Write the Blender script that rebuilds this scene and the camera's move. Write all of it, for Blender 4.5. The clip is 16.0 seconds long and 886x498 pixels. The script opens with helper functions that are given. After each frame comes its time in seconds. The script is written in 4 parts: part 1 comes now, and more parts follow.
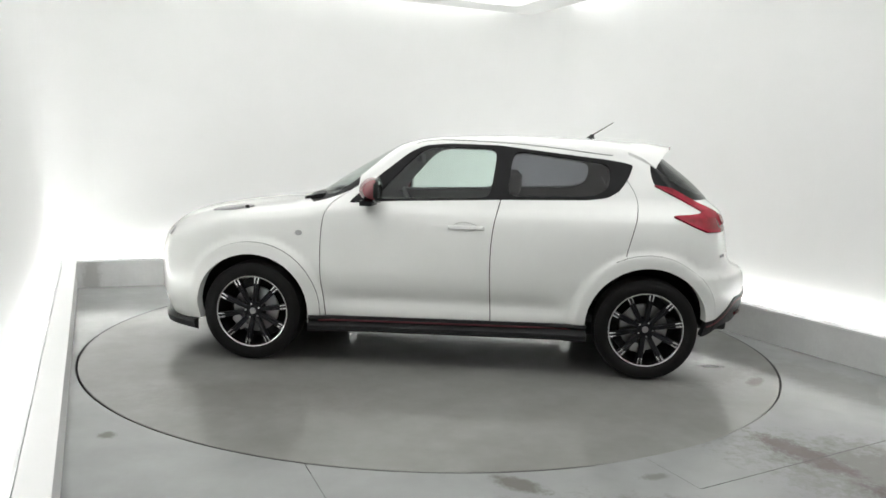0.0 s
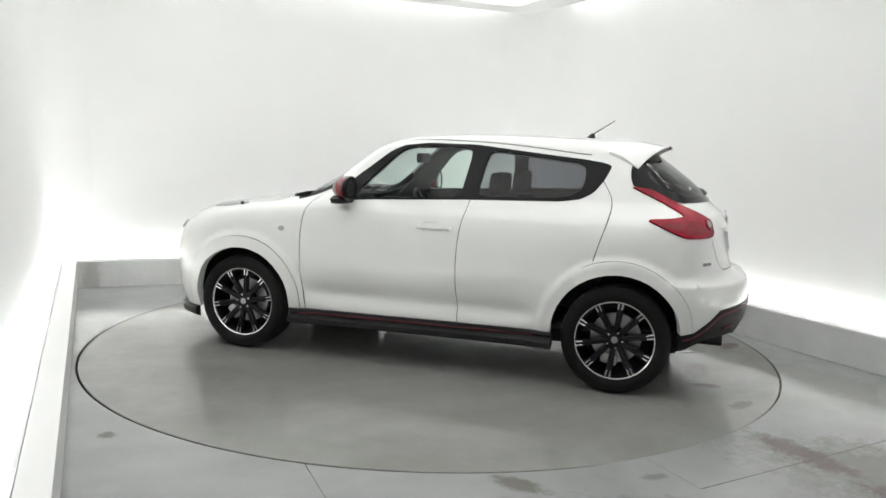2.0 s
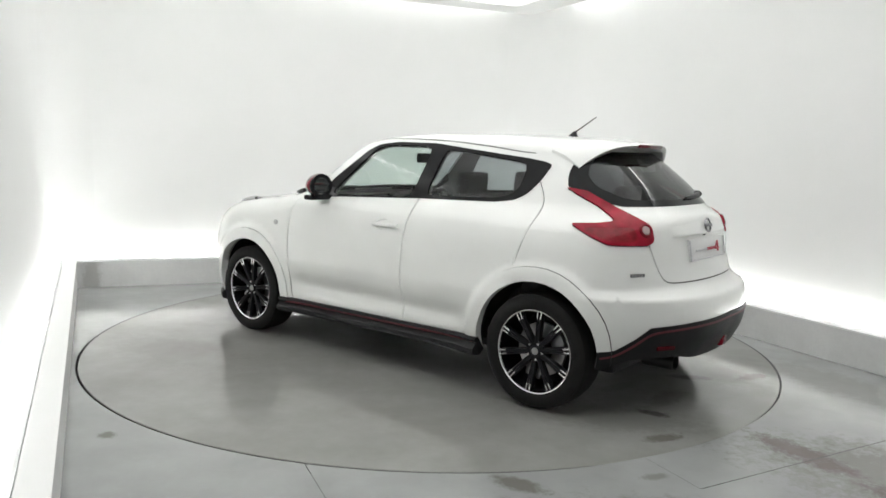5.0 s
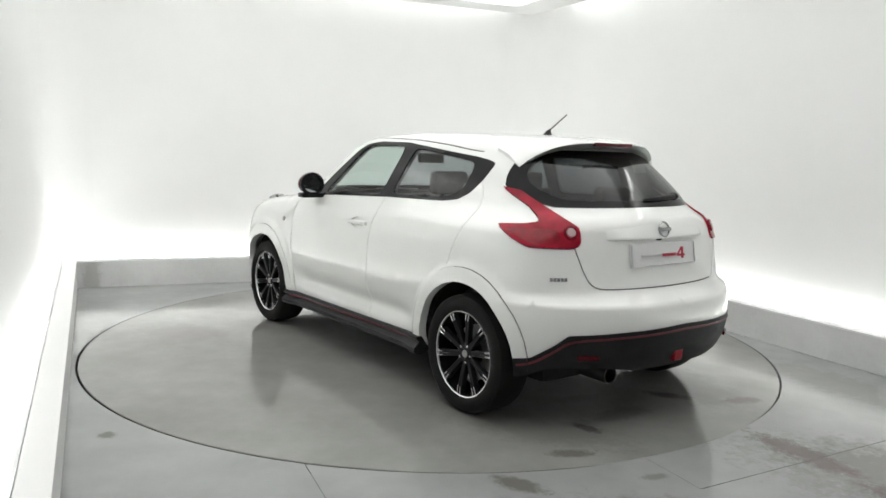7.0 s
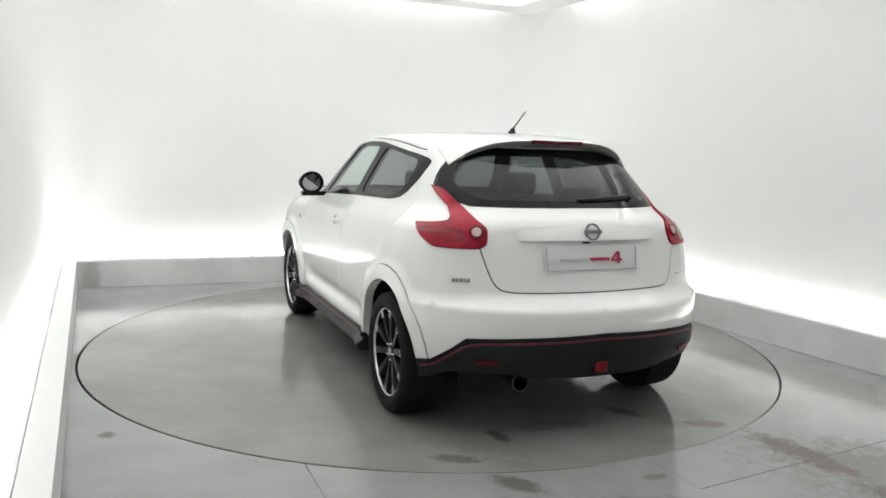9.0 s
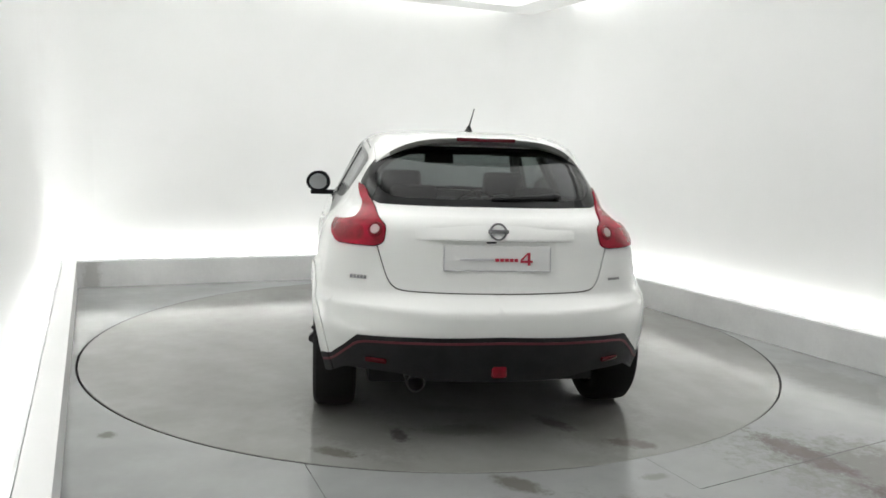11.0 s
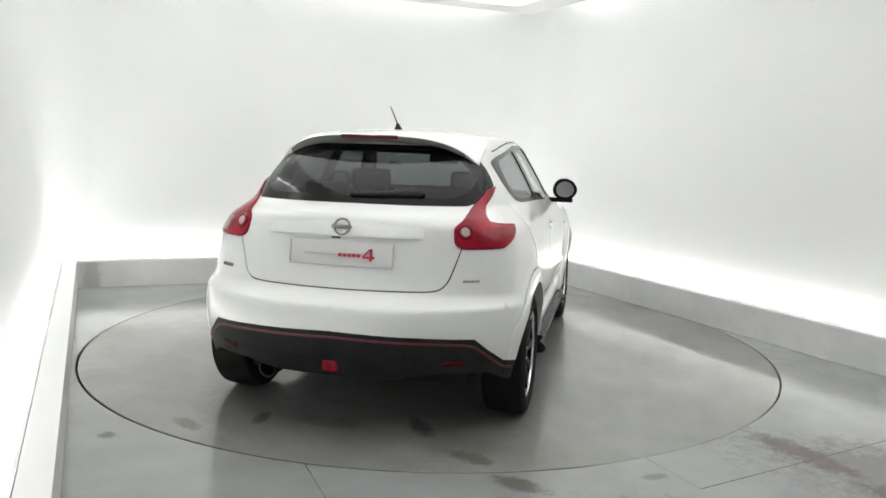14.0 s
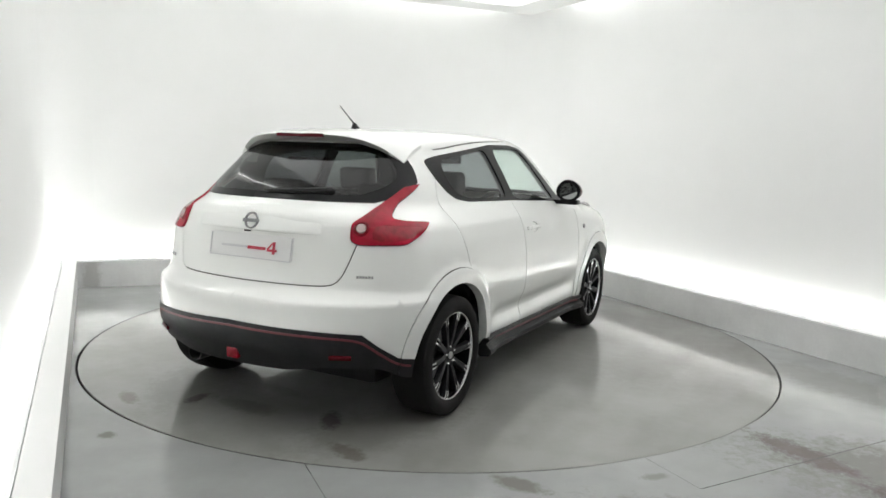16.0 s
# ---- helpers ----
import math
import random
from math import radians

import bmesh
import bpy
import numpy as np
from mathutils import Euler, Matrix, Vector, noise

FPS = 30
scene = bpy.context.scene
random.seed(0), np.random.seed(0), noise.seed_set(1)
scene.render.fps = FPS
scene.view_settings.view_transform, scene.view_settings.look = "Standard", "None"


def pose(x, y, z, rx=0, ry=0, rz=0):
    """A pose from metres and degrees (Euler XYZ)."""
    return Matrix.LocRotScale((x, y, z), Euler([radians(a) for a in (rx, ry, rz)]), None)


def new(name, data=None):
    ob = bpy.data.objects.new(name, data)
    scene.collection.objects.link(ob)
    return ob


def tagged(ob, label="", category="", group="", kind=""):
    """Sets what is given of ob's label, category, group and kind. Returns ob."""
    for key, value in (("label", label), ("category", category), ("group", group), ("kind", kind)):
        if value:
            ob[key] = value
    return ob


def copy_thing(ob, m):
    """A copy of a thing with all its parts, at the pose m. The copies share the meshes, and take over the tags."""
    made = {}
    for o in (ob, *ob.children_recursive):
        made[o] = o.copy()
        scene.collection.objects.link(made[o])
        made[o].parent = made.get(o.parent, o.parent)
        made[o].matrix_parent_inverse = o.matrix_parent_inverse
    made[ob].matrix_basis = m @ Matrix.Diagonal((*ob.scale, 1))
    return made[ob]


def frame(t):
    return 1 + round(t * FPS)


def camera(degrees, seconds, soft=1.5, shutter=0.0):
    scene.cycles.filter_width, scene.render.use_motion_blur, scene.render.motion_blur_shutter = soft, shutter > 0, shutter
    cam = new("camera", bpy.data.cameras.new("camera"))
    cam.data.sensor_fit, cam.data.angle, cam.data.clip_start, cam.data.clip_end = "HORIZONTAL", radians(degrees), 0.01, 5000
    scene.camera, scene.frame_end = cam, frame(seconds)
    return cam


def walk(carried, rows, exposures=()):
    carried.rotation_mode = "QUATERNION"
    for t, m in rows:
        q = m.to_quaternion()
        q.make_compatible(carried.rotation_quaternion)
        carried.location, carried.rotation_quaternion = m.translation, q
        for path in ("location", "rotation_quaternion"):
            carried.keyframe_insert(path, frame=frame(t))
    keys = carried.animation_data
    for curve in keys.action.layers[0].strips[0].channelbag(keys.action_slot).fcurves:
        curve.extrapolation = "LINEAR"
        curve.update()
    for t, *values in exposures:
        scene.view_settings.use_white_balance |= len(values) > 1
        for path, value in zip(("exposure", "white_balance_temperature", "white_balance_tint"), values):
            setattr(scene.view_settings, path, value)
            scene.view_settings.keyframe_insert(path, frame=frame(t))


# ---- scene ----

# ---- camera: fixed on the wall, still ----
cam = camera(60.57, 16.0, soft=1.6)
EYE = pose(0, -5.603, 1.410, 82.519, -1.797, -0.423)
walk(cam, [(0.0, EYE), (16.0, EYE)])
scene.view_settings.exposure = 0.26

# ---- light: white tubes in the plinth trough and in the ceiling cove, and an added fill panel ----
world = bpy.data.worlds.new("world")
scene.world = world
world.use_nodes = True
world.node_tree.nodes["Background"].inputs[0].default_value = (0.9, 0.95, 1.0, 1)
world.node_tree.nodes["Background"].inputs[1].default_value = 0.0
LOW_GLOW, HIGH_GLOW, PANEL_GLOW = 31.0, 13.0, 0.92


# ---- materials ----
def material(name, color=(0.5, 0.5, 0.5), rough=0.5, metal=0.0, coat=0.0, emit=None, strength=0.0):
    m = bpy.data.materials.new(name)
    m.use_nodes = True
    b = m.node_tree.nodes["Principled BSDF"]
    b.inputs["Base Color"].default_value = (*color, 1)
    b.inputs["Roughness"].default_value = rough
    b.inputs["Metallic"].default_value = metal
    b.inputs["Coat Weight"].default_value = coat
    b.inputs["Coat Roughness"].default_value = 0.04
    if emit:
        b.inputs["Emission Color"].default_value = (*emit, 1)
        b.inputs["Emission Strength"].default_value = strength
    return m


def node(m, kind, **inputs):
    n = m.node_tree.nodes.new(kind)
    for key, value in inputs.items():
        n.inputs[key.replace("_", " ")].default_value = value
    return n


def link(m, a, b):
    m.node_tree.links.new(a, b)


def grain(m, scale, low, high, rough=None, bump=0.0, fine=60.0):
    """Vary colour, roughness and relief at two scales."""
    b = m.node_tree.nodes["Principled BSDF"]
    at = node(m, "ShaderNodeTexCoord")
    big = node(m, "ShaderNodeTexNoise", Scale=scale, Detail=6.0, Roughness=0.6)
    small = node(m, "ShaderNodeTexNoise", Scale=fine, Detail=4.0, Roughness=0.6)
    off = node(m, "ShaderNodeMapping", Location=(3.1, 1.7, 0.37))
    link(m, at.outputs["Object"], off.inputs["Vector"])
    link(m, off.outputs[0], big.inputs["Vector"])
    link(m, off.outputs[0], small.inputs["Vector"])
    both = node(m, "ShaderNodeMath")
    both.operation = "MULTIPLY_ADD"
    both.inputs[1].default_value = 0.3
    link(m, small.outputs["Fac"], both.inputs[0])
    link(m, big.outputs["Fac"], both.inputs[2])
    ramp = node(m, "ShaderNodeMapRange")
    ramp.inputs["From Min"].default_value, ramp.inputs["From Max"].default_value = 0.45, 0.85
    link(m, both.outputs[0], ramp.inputs["Value"])
    mix = node(m, "ShaderNodeMix")
    mix.data_type = "RGBA"
    mix.inputs[6].default_value, mix.inputs[7].default_value = (*low, 1), (*high, 1)
    link(m, ramp.outputs[0], mix.inputs[0])
    link(m, mix.outputs[2], b.inputs["Base Color"])
    if rough:
        rr = node(m, "ShaderNodeMapRange")
        rr.inputs["From Min"].default_value, rr.inputs["From Max"].default_value = 0.3, 0.7
        rr.inputs["To Min"].default_value, rr.inputs["To Max"].default_value = rough
        link(m, big.outputs["Fac"], rr.inputs["Value"])
        link(m, rr.outputs[0], b.inputs["Roughness"])
    if bump:
        bp = node(m, "ShaderNodeBump", Strength=bump, Distance=0.002)
        link(m, small.outputs["Fac"], bp.inputs["Height"])
        link(m, bp.outputs[0], b.inputs["Normal"])
    return mix


def stains(m, mix, spots):
    """Brown and rusty patches with ragged edges at places (x, y, length, width, degrees, depth)."""
    b = m.node_tree.nodes["Principled BSDF"]
    at = node(m, "ShaderNodeTexCoord")
    rag = node(m, "ShaderNodeTexNoise", Scale=15.0, Detail=9.0, Roughness=0.78)
    off = node(m, "ShaderNodeMapping", Location=(1.3, 2.1, 0.43))
    link(m, at.outputs["Object"], off.inputs["Vector"])
    link(m, off.outputs[0], rag.inputs["Vector"])
    last = mix.outputs[2]
    for x, y, a, w, turn, depth, tint in spots:
        mp = node(m, "ShaderNodeMapping")
        mp.vector_type = "TEXTURE"
        mp.inputs["Location"].default_value = (x, y, 0)
        mp.inputs["Rotation"].default_value = (0, 0, radians(turn))
        mp.inputs["Scale"].default_value = (a, w, 1)
        link(m, at.outputs["Object"], mp.inputs["Vector"])
        far = node(m, "ShaderNodeVectorMath")
        far.operation = "LENGTH"
        link(m, mp.outputs[0], far.inputs[0])
        add = node(m, "ShaderNodeMath")
        add.operation = "MULTIPLY_ADD"
        add.inputs[1].default_value = -1.6
        link(m, rag.outputs["Fac"], add.inputs[0])
        link(m, far.outputs["Value"], add.inputs[2])
        fac = node(m, "ShaderNodeMapRange")
        fac.inputs["From Min"].default_value, fac.inputs["From Max"].default_value = -0.38, 0.02
        fac.inputs["To Min"].default_value, fac.inputs["To Max"].default_value = depth, 0.0
        link(m, add.outputs[0], fac.inputs["Value"])
        mx = node(m, "ShaderNodeMix")
        mx.data_type = "RGBA"
        mx.inputs[7].default_value = (*tint, 1)
        link(m, fac.outputs[0], mx.inputs[0])
        link(m, last, mx.inputs[6])
        last = mx.outputs[2]
    link(m, last, b.inputs["Base Color"])


def pane(name, tint, gloss=0.02):
    """Tinted window glass: lets light through and mirrors at a slant."""
    m = bpy.data.materials.new(name)
    m.use_nodes = True
    t = m.node_tree
    t.nodes.remove(t.nodes["Principled BSDF"])
    clear, shine, slant, power, fres, mix = (node(m, k) for k in ("ShaderNodeBsdfTransparent", "ShaderNodeBsdfGlossy", "ShaderNodeLayerWeight", "ShaderNodeMath", "ShaderNodeMath", "ShaderNodeMixShader"))
    clear.inputs[0].default_value = (*tint, 1)
    shine.inputs["Roughness"].default_value = gloss
    power.operation, power.inputs[1].default_value = "POWER", 4.0
    fres.operation, fres.inputs[1].default_value, fres.inputs[2].default_value = "MULTIPLY_ADD", 0.8, 0.035
    link(m, slant.outputs["Facing"], power.inputs[0])
    link(m, power.outputs[0], fres.inputs[0])
    link(m, fres.outputs[0], mix.inputs[0])
    link(m, clear.outputs[0], mix.inputs[1])
    link(m, shine.outputs[0], mix.inputs[2])
    link(m, mix.outputs[0], t.nodes["Material Output"].inputs[0])
    return m


WALL = material("white_wall_paint", (0.80, 0.80, 0.78), 0.6)
grain(WALL, 0.8, (0.83, 0.84, 0.83), (0.87, 0.875, 0.87), (0.5, 0.7), 0.15, 90)
# unseen wall behind the camera, kept white to bounce light onto the car
NEARWALL = material("near_wall_paint", (0.6, 0.6, 0.6), 0.6)
grain(NEARWALL, 1.0, (0.82, 0.825, 0.82), (0.86, 0.865, 0.86), None, 0.1, 40)
PLINTH = material("scuffed_white_board", (0.7, 0.7, 0.69), 0.5)
_mix = grain(PLINTH, 2.5, (0.64, 0.645, 0.64), (0.76, 0.765, 0.76), (0.35, 0.6), 0.2, 45)
stains(PLINTH, _mix, [(-3.25, 1.54, 0.12, 0.3, 20, 0.5, (0.35, 0.34, 0.32)), (2.1, 0.9, 0.5, 0.1, -63, 0.25, (0.45, 0.44, 0.42))])
FLOOR = material("worn_grey_resin_floor", (0.3, 0.3, 0.3), 0.19)
_mix = grain(FLOOR, 1.6, (0.285, 0.291, 0.290), (0.355, 0.364, 0.364), (0.09, 0.20), 0.0, 5)
RUST, DIRT = (0.095, 0.075, 0.066), (0.10, 0.085, 0.065)
stains(FLOOR, _mix, [(2.35, -2.45, 1.25, 0.62, -30, 0.68, (0.15, 0.137, 0.12)), (1.1, -2.95, 1.1, 0.42, -8, 0.55, (0.16, 0.148, 0.13)), (2.6, -0.9, 0.9, 0.35, -62, 0.3, (0.20, 0.19, 0.17)),
                     (1.817, -2.082, 0.42, 0.14, -64, 0.8, RUST), (2.044, -2.589, 0.3, 0.12, -60, 0.7, (0.10, 0.08, 0.07)), (0.395, -2.525, 0.2, 0.09, -30, 0.65, DIRT),
                     (-1.544, -2.094, 0.07, 0.06, 0, 0.55, DIRT), (1.011, -2.405, 0.10, 0.05, 20, 0.4, DIRT), (2.804, -1.102, 0.35, 0.06, 60, 0.25, (0.45, 0.45, 0.44))])
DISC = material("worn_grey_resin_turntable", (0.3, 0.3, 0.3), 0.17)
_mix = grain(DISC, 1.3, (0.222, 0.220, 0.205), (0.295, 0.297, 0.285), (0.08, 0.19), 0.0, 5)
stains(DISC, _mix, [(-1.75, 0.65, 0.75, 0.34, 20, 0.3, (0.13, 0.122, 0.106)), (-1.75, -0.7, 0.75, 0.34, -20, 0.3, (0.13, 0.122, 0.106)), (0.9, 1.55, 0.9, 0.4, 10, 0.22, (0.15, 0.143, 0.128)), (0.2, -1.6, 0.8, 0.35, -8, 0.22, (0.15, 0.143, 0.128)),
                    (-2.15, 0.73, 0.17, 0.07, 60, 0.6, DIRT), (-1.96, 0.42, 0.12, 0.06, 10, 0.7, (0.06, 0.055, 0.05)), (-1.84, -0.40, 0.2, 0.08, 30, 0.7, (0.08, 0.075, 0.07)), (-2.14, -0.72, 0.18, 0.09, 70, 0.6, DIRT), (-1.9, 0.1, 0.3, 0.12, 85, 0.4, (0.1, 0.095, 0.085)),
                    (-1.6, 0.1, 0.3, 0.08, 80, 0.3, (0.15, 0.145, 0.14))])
SLIT = material("dark_slit", (0.02, 0.02, 0.02), 0.8)
TUBE = material("light_tube", (1, 1, 1), 0.4, emit=(1.0, 1.0, 0.98), strength=LOW_GLOW)
TUBE_HIGH = material("light_tube_high", (1, 1, 1), 0.4, emit=(1.0, 1.0, 0.98), strength=HIGH_GLOW)
PANEL = material("unseen_fill_panel", (1, 1, 1), 0.4, emit=(1.0, 1.0, 0.98), strength=PANEL_GLOW)
PAINT = material("white_car_paint", (0.78, 0.785, 0.765), 0.28, coat=1.0)
grain(PAINT, 3.0, (0.80, 0.812, 0.792), (0.825, 0.837, 0.817), None, 0.0, 400)
BLACK = material("gloss_black_trim", (0.010, 0.010, 0.011), 0.16, coat=0.0)
PLASTIC = material("charcoal_plastic", (0.03, 0.03, 0.032), 0.42)
grain(PLASTIC, 8.0, (0.012, 0.012, 0.013), (0.022, 0.022, 0.023), (0.35, 0.5), 0.3, 300)
RUBBER = material("tyre_rubber", (0.012, 0.012, 0.012), 0.7)
grain(RUBBER, 7.0, (0.007, 0.007, 0.007), (0.014, 0.013, 0.013), (0.7, 0.9), 0.3, 200)
RUBBER.node_tree.nodes["Principled BSDF"].inputs["Specular IOR Level"].default_value = 0.2
EXHAUST = material("sooty_steel", (0.06, 0.06, 0.06), 0.45, metal=1.0)
LENSRED = material("lower_red_lens", (0.2, 0.005, 0.013), 0.15, coat=0.4)
grain(LENSRED, 25.0, (0.17, 0.003, 0.010), (0.30, 0.006, 0.02), None, 0.3, 160)
WINGLENS = material("smoked_lamp_cover", (0.42, 0.42, 0.425), 0.2, coat=0.5)
GAP = material("panel_gap_shadow", (0.03, 0.03, 0.03), 0.9)
CLOTH = material("dark_seat_fabric", (0.03, 0.03, 0.033), 0.9)
grain(CLOTH, 20.0, (0.022, 0.022, 0.025), (0.045, 0.045, 0.048), None, 0.4, 500)
LINING = material("grey_cabin_lining", (0.10, 0.10, 0.10), 0.85)
RED = material("red_lamp_lens", (0.4, 0.006, 0.02), 0.2, coat=0.15)
grain(RED, 14.0, (0.22, 0.003, 0.014), (0.40, 0.006, 0.028), None, 0.0, 200)
REDDARK = material("deep_red_lens", (0.085, 0.004, 0.009), 0.25, coat=0.1)
STRIPE = material("red_pinstripe", (0.11, 0.014, 0.022), 0.45)
MAROON = material("red_mirror_paint", (0.15, 0.012, 0.022), 0.25, coat=1.0)
CLEARLENS = material("clear_lamp_lens", (0.52, 0.38, 0.38), 0.2, coat=0.4)
# grey that stands for white paint in the shade under the spoiler
SHADEPAINT = material("shaded_paint_grey", (0.22, 0.22, 0.215), 0.4)
CHROME = material("chrome", (0.34, 0.34, 0.35), 0.25, metal=1.0)
SILVER = material("machined_alloy", (0.78, 0.78, 0.79), 0.24, metal=1.0)
RIMBLACK = material("black_alloy", (0.008, 0.008, 0.010), 0.38, coat=0.1)
STEEL = material("brake_steel", (0.35, 0.35, 0.35), 0.35, metal=1.0)
PLATEWHITE = material("white_plate", (0.72, 0.725, 0.72), 0.35, coat=0.2)
PLATEGREY = material("grey_print", (0.55, 0.55, 0.57), 0.4)
PLATERED = material("red_print", (0.45, 0.03, 0.06), 0.4)
MIRROR = material("mirror_glass", (0.45, 0.46, 0.46), 0.02, metal=1.0)
GLASS = pane("light_green_glass", (0.80, 0.88, 0.85), 0.06)
REARGLASS = pane("dark_rear_glass", (0.12, 0.13, 0.132), 0.06)
PRIVACY = pane("privacy_glass", (0.36, 0.37, 0.39), 0.14)


for _m, _spec in ((RED, 0.2), (LENSRED, 0.22), (PLASTIC, 0.16), (RIMBLACK, 0.14), (BLACK, 0.14), (REDDARK, 0.25)):
    _m.node_tree.nodes["Principled BSDF"].inputs["Specular IOR Level"].default_value = _spec


# ---- building blocks ----
def mesh_of(name, bm, mats, smooth=True):
    me = bpy.data.meshes.new(name)
    bm.to_mesh(me)
    bm.free()
    for m in mats if isinstance(mats, (list, tuple)) else (mats,):
        me.materials.append(m)
    if smooth:
        me.shade_smooth()
        me.set_sharp_from_angle(angle=radians(35))
    return me


def part(name, bm, mats, parent=None, label="", at=None, smooth=True):
    ob = new(name, mesh_of(name, bm, mats, smooth))
    ob.parent = parent
    if at is not None:
        ob.matrix_basis = at
    return tagged(ob, label)


def box(bm, x0, x1, y0, y1, z0, z1, bevel=0.0, seg=2):
    made = bmesh.ops.create_cube(bm, size=1.0)["verts"]
    for v in made:
        v.co = ((x0 + x1) / 2 + v.co.x * (x1 - x0), (y0 + y1) / 2 + v.co.y * (y1 - y0), (z0 + z1) / 2 + v.co.z * (z1 - z0))
    if bevel:
        edges = list({e for v in made for e in v.link_edges})
        bmesh.ops.bevel(bm, geom=edges, offset=bevel, segments=seg, profile=0.6, affect="EDGES")
    return bm


def prism(bm, pts, z0, z1):
    """An upright slab over a convex plan."""
    low, high = [bm.verts.new((x, y, z0)) for x, y in pts], [bm.verts.new((x, y, z1)) for x, y in pts]
    bm.faces.new(low[::-1]), bm.faces.new(high)
    for i in range(len(pts)):
        j = (i + 1) % len(pts)
        bm.faces.new((low[i], low[j], high[j], high[i]))
    bmesh.ops.recalc_face_normals(bm, faces=bm.faces)
    return bm


def lathe(bm, profile, n=64, axis="Y", closed=False):
    """Turn (radius, offset) pairs about an axis."""
    rings = []
    for r, o in profile:
        ring = []
        for k in range(n):
            a = 2 * math.pi * k / n
            c, s = r * math.cos(a), r * math.sin(a)
            ring.append(bm.verts.new((c, o, s) if axis == "Y" else (c, s, o)))
        rings.append(ring)
    pairs = list(zip(rings, rings[1:])) + ([(rings[-1], rings[0])] if closed else [])
    for a, b in pairs:
        for k in range(n):
            bm.faces.new((a[k], a[(k + 1) % n], b[(k + 1) % n], b[k]))
    bmesh.ops.recalc_face_normals(bm, faces=bm.faces)
    return bm


def tube(bm, pts, radius, n=10, end=None):
    """A round rod through the points."""
    pts = [Vector(p) for p in pts]
    rings = []
    for i, p in enumerate(pts):
        d = (pts[min(i + 1, len(pts) - 1)] - pts[max(i - 1, 0)]).normalized()
        q = d.to_track_quat("Z", "Y")
        r = radius + ((end if end is not None else radius) - radius) * i / (len(pts) - 1)
        rings.append([bm.verts.new(p + q @ Vector((r * math.cos(2 * math.pi * k / n), r * math.sin(2 * math.pi * k / n), 0))) for k in range(n)])
    for a, b in zip(rings, rings[1:]):
        for k in range(n):
            bm.faces.new((a[k], a[(k + 1) % n], b[(k + 1) % n], b[k]))
    bm.faces.new(rings[0][::-1]), bm.faces.new(rings[-1])
    return bm


# ---- the room ----
BACK_A, CORNER, RIGHT_C, LEFT_D = (-3.369, 1.502), (1.058, 3.265), (5.057, -4.852), (0.338, -6.70)


def shifted(a, b, d):
    """The line a-b moved d metres to its left."""
    a, b = Vector(a), Vector(b)
    w = (b - a).normalized()
    n = Vector((-w.y, w.x)) * d
    return a + n, b + n


def meet(l1, l2):
    (a, b), (c, d) = l1, l2
    r, s = b - a, d - c
    k = ((c - a).x * s.y - (c - a).y * s.x) / (r.x * s.y - r.y * s.x)
    p = a + r * k
    return (p.x, p.y)


SIDES = [("back", BACK_A, CORNER), ("right", CORNER, RIGHT_C), ("near", RIGHT_C, LEFT_D), ("left", LEFT_D, BACK_A)]


def outline(d):
    lines = [shifted(a, b, d) for _, a, b in SIDES]
    return [meet(lines[i - 1], lines[i]) for i in range(4)]


TOP = 3.35
# the plinth tops take the whiter wall paint to stand for the glow on them
for name, z0, z1, d0, d1, mat in (("wall", -0.1, TOP, 0.25, 0.37, WALL), ("plinth", 0.0015, 0.245, 0.0, 0.10, PLINTH), ("plinth_top", 0.245, 0.258, 0.0, 0.116, WALL), ("plinth_lip", 0.005, 0.250, 0.122, 0.145, WALL)):
    inner, outer = outline(d0), outline(d1)
    for i, (side, _, _) in enumerate(SIDES):
        j = (i + 1) % 4
        if name != "wall" and side == "near":
            continue
        bm = prism(bmesh.new(), [inner[i], inner[j], outer[j], outer[i]], z0, z1)
        tagged(part(name + "_" + side, bm, NEARWALL if side == "near" else mat, smooth=False), {"wall": "plain white painted booth wall", "plinth": "low scuffed white board plinth along the wall", "plinth_top": "plinth top board, whitened to stand for the glow on it", "plinth_lip": "white back board of the plinth"}[name], kind="structure")
# the wall corners are coved
pts = outline(0.25)
for i in (0, 1, 2, 3):
    p, a, b = Vector(pts[i]), Vector(pts[i - 1]), Vector(pts[(i + 1) % 4])
    d0, d1 = (a - p).normalized(), (b - p).normalized()
    r = 0.42
    bm = bmesh.new()
    rows = []
    for k in range(11):
        s = k / 10
        q = p + d0 * r * (1 - s) ** 2 + d1 * r * s ** 2
        rows.append([bm.verts.new((q.x, q.y, z)) for z in (0.0, TOP)])
    for u, v in zip(rows, rows[1:]):
        bm.faces.new((u[0], u[1], v[1], v[0]))
    tagged(part("trim", bm, WALL), kind="structure")
# trough floor behind the plinth, and the light tubes in it
a, b = outline(0.145), outline(0.25)
for i, (side, _, _) in enumerate(SIDES):
    if side != "near":
        j = (i + 1) % 4
        tagged(part("trim", prism(bmesh.new(), [a[i], a[j], b[j], b[i]], 0.0, 0.06), WALL, smooth=False), kind="structure")


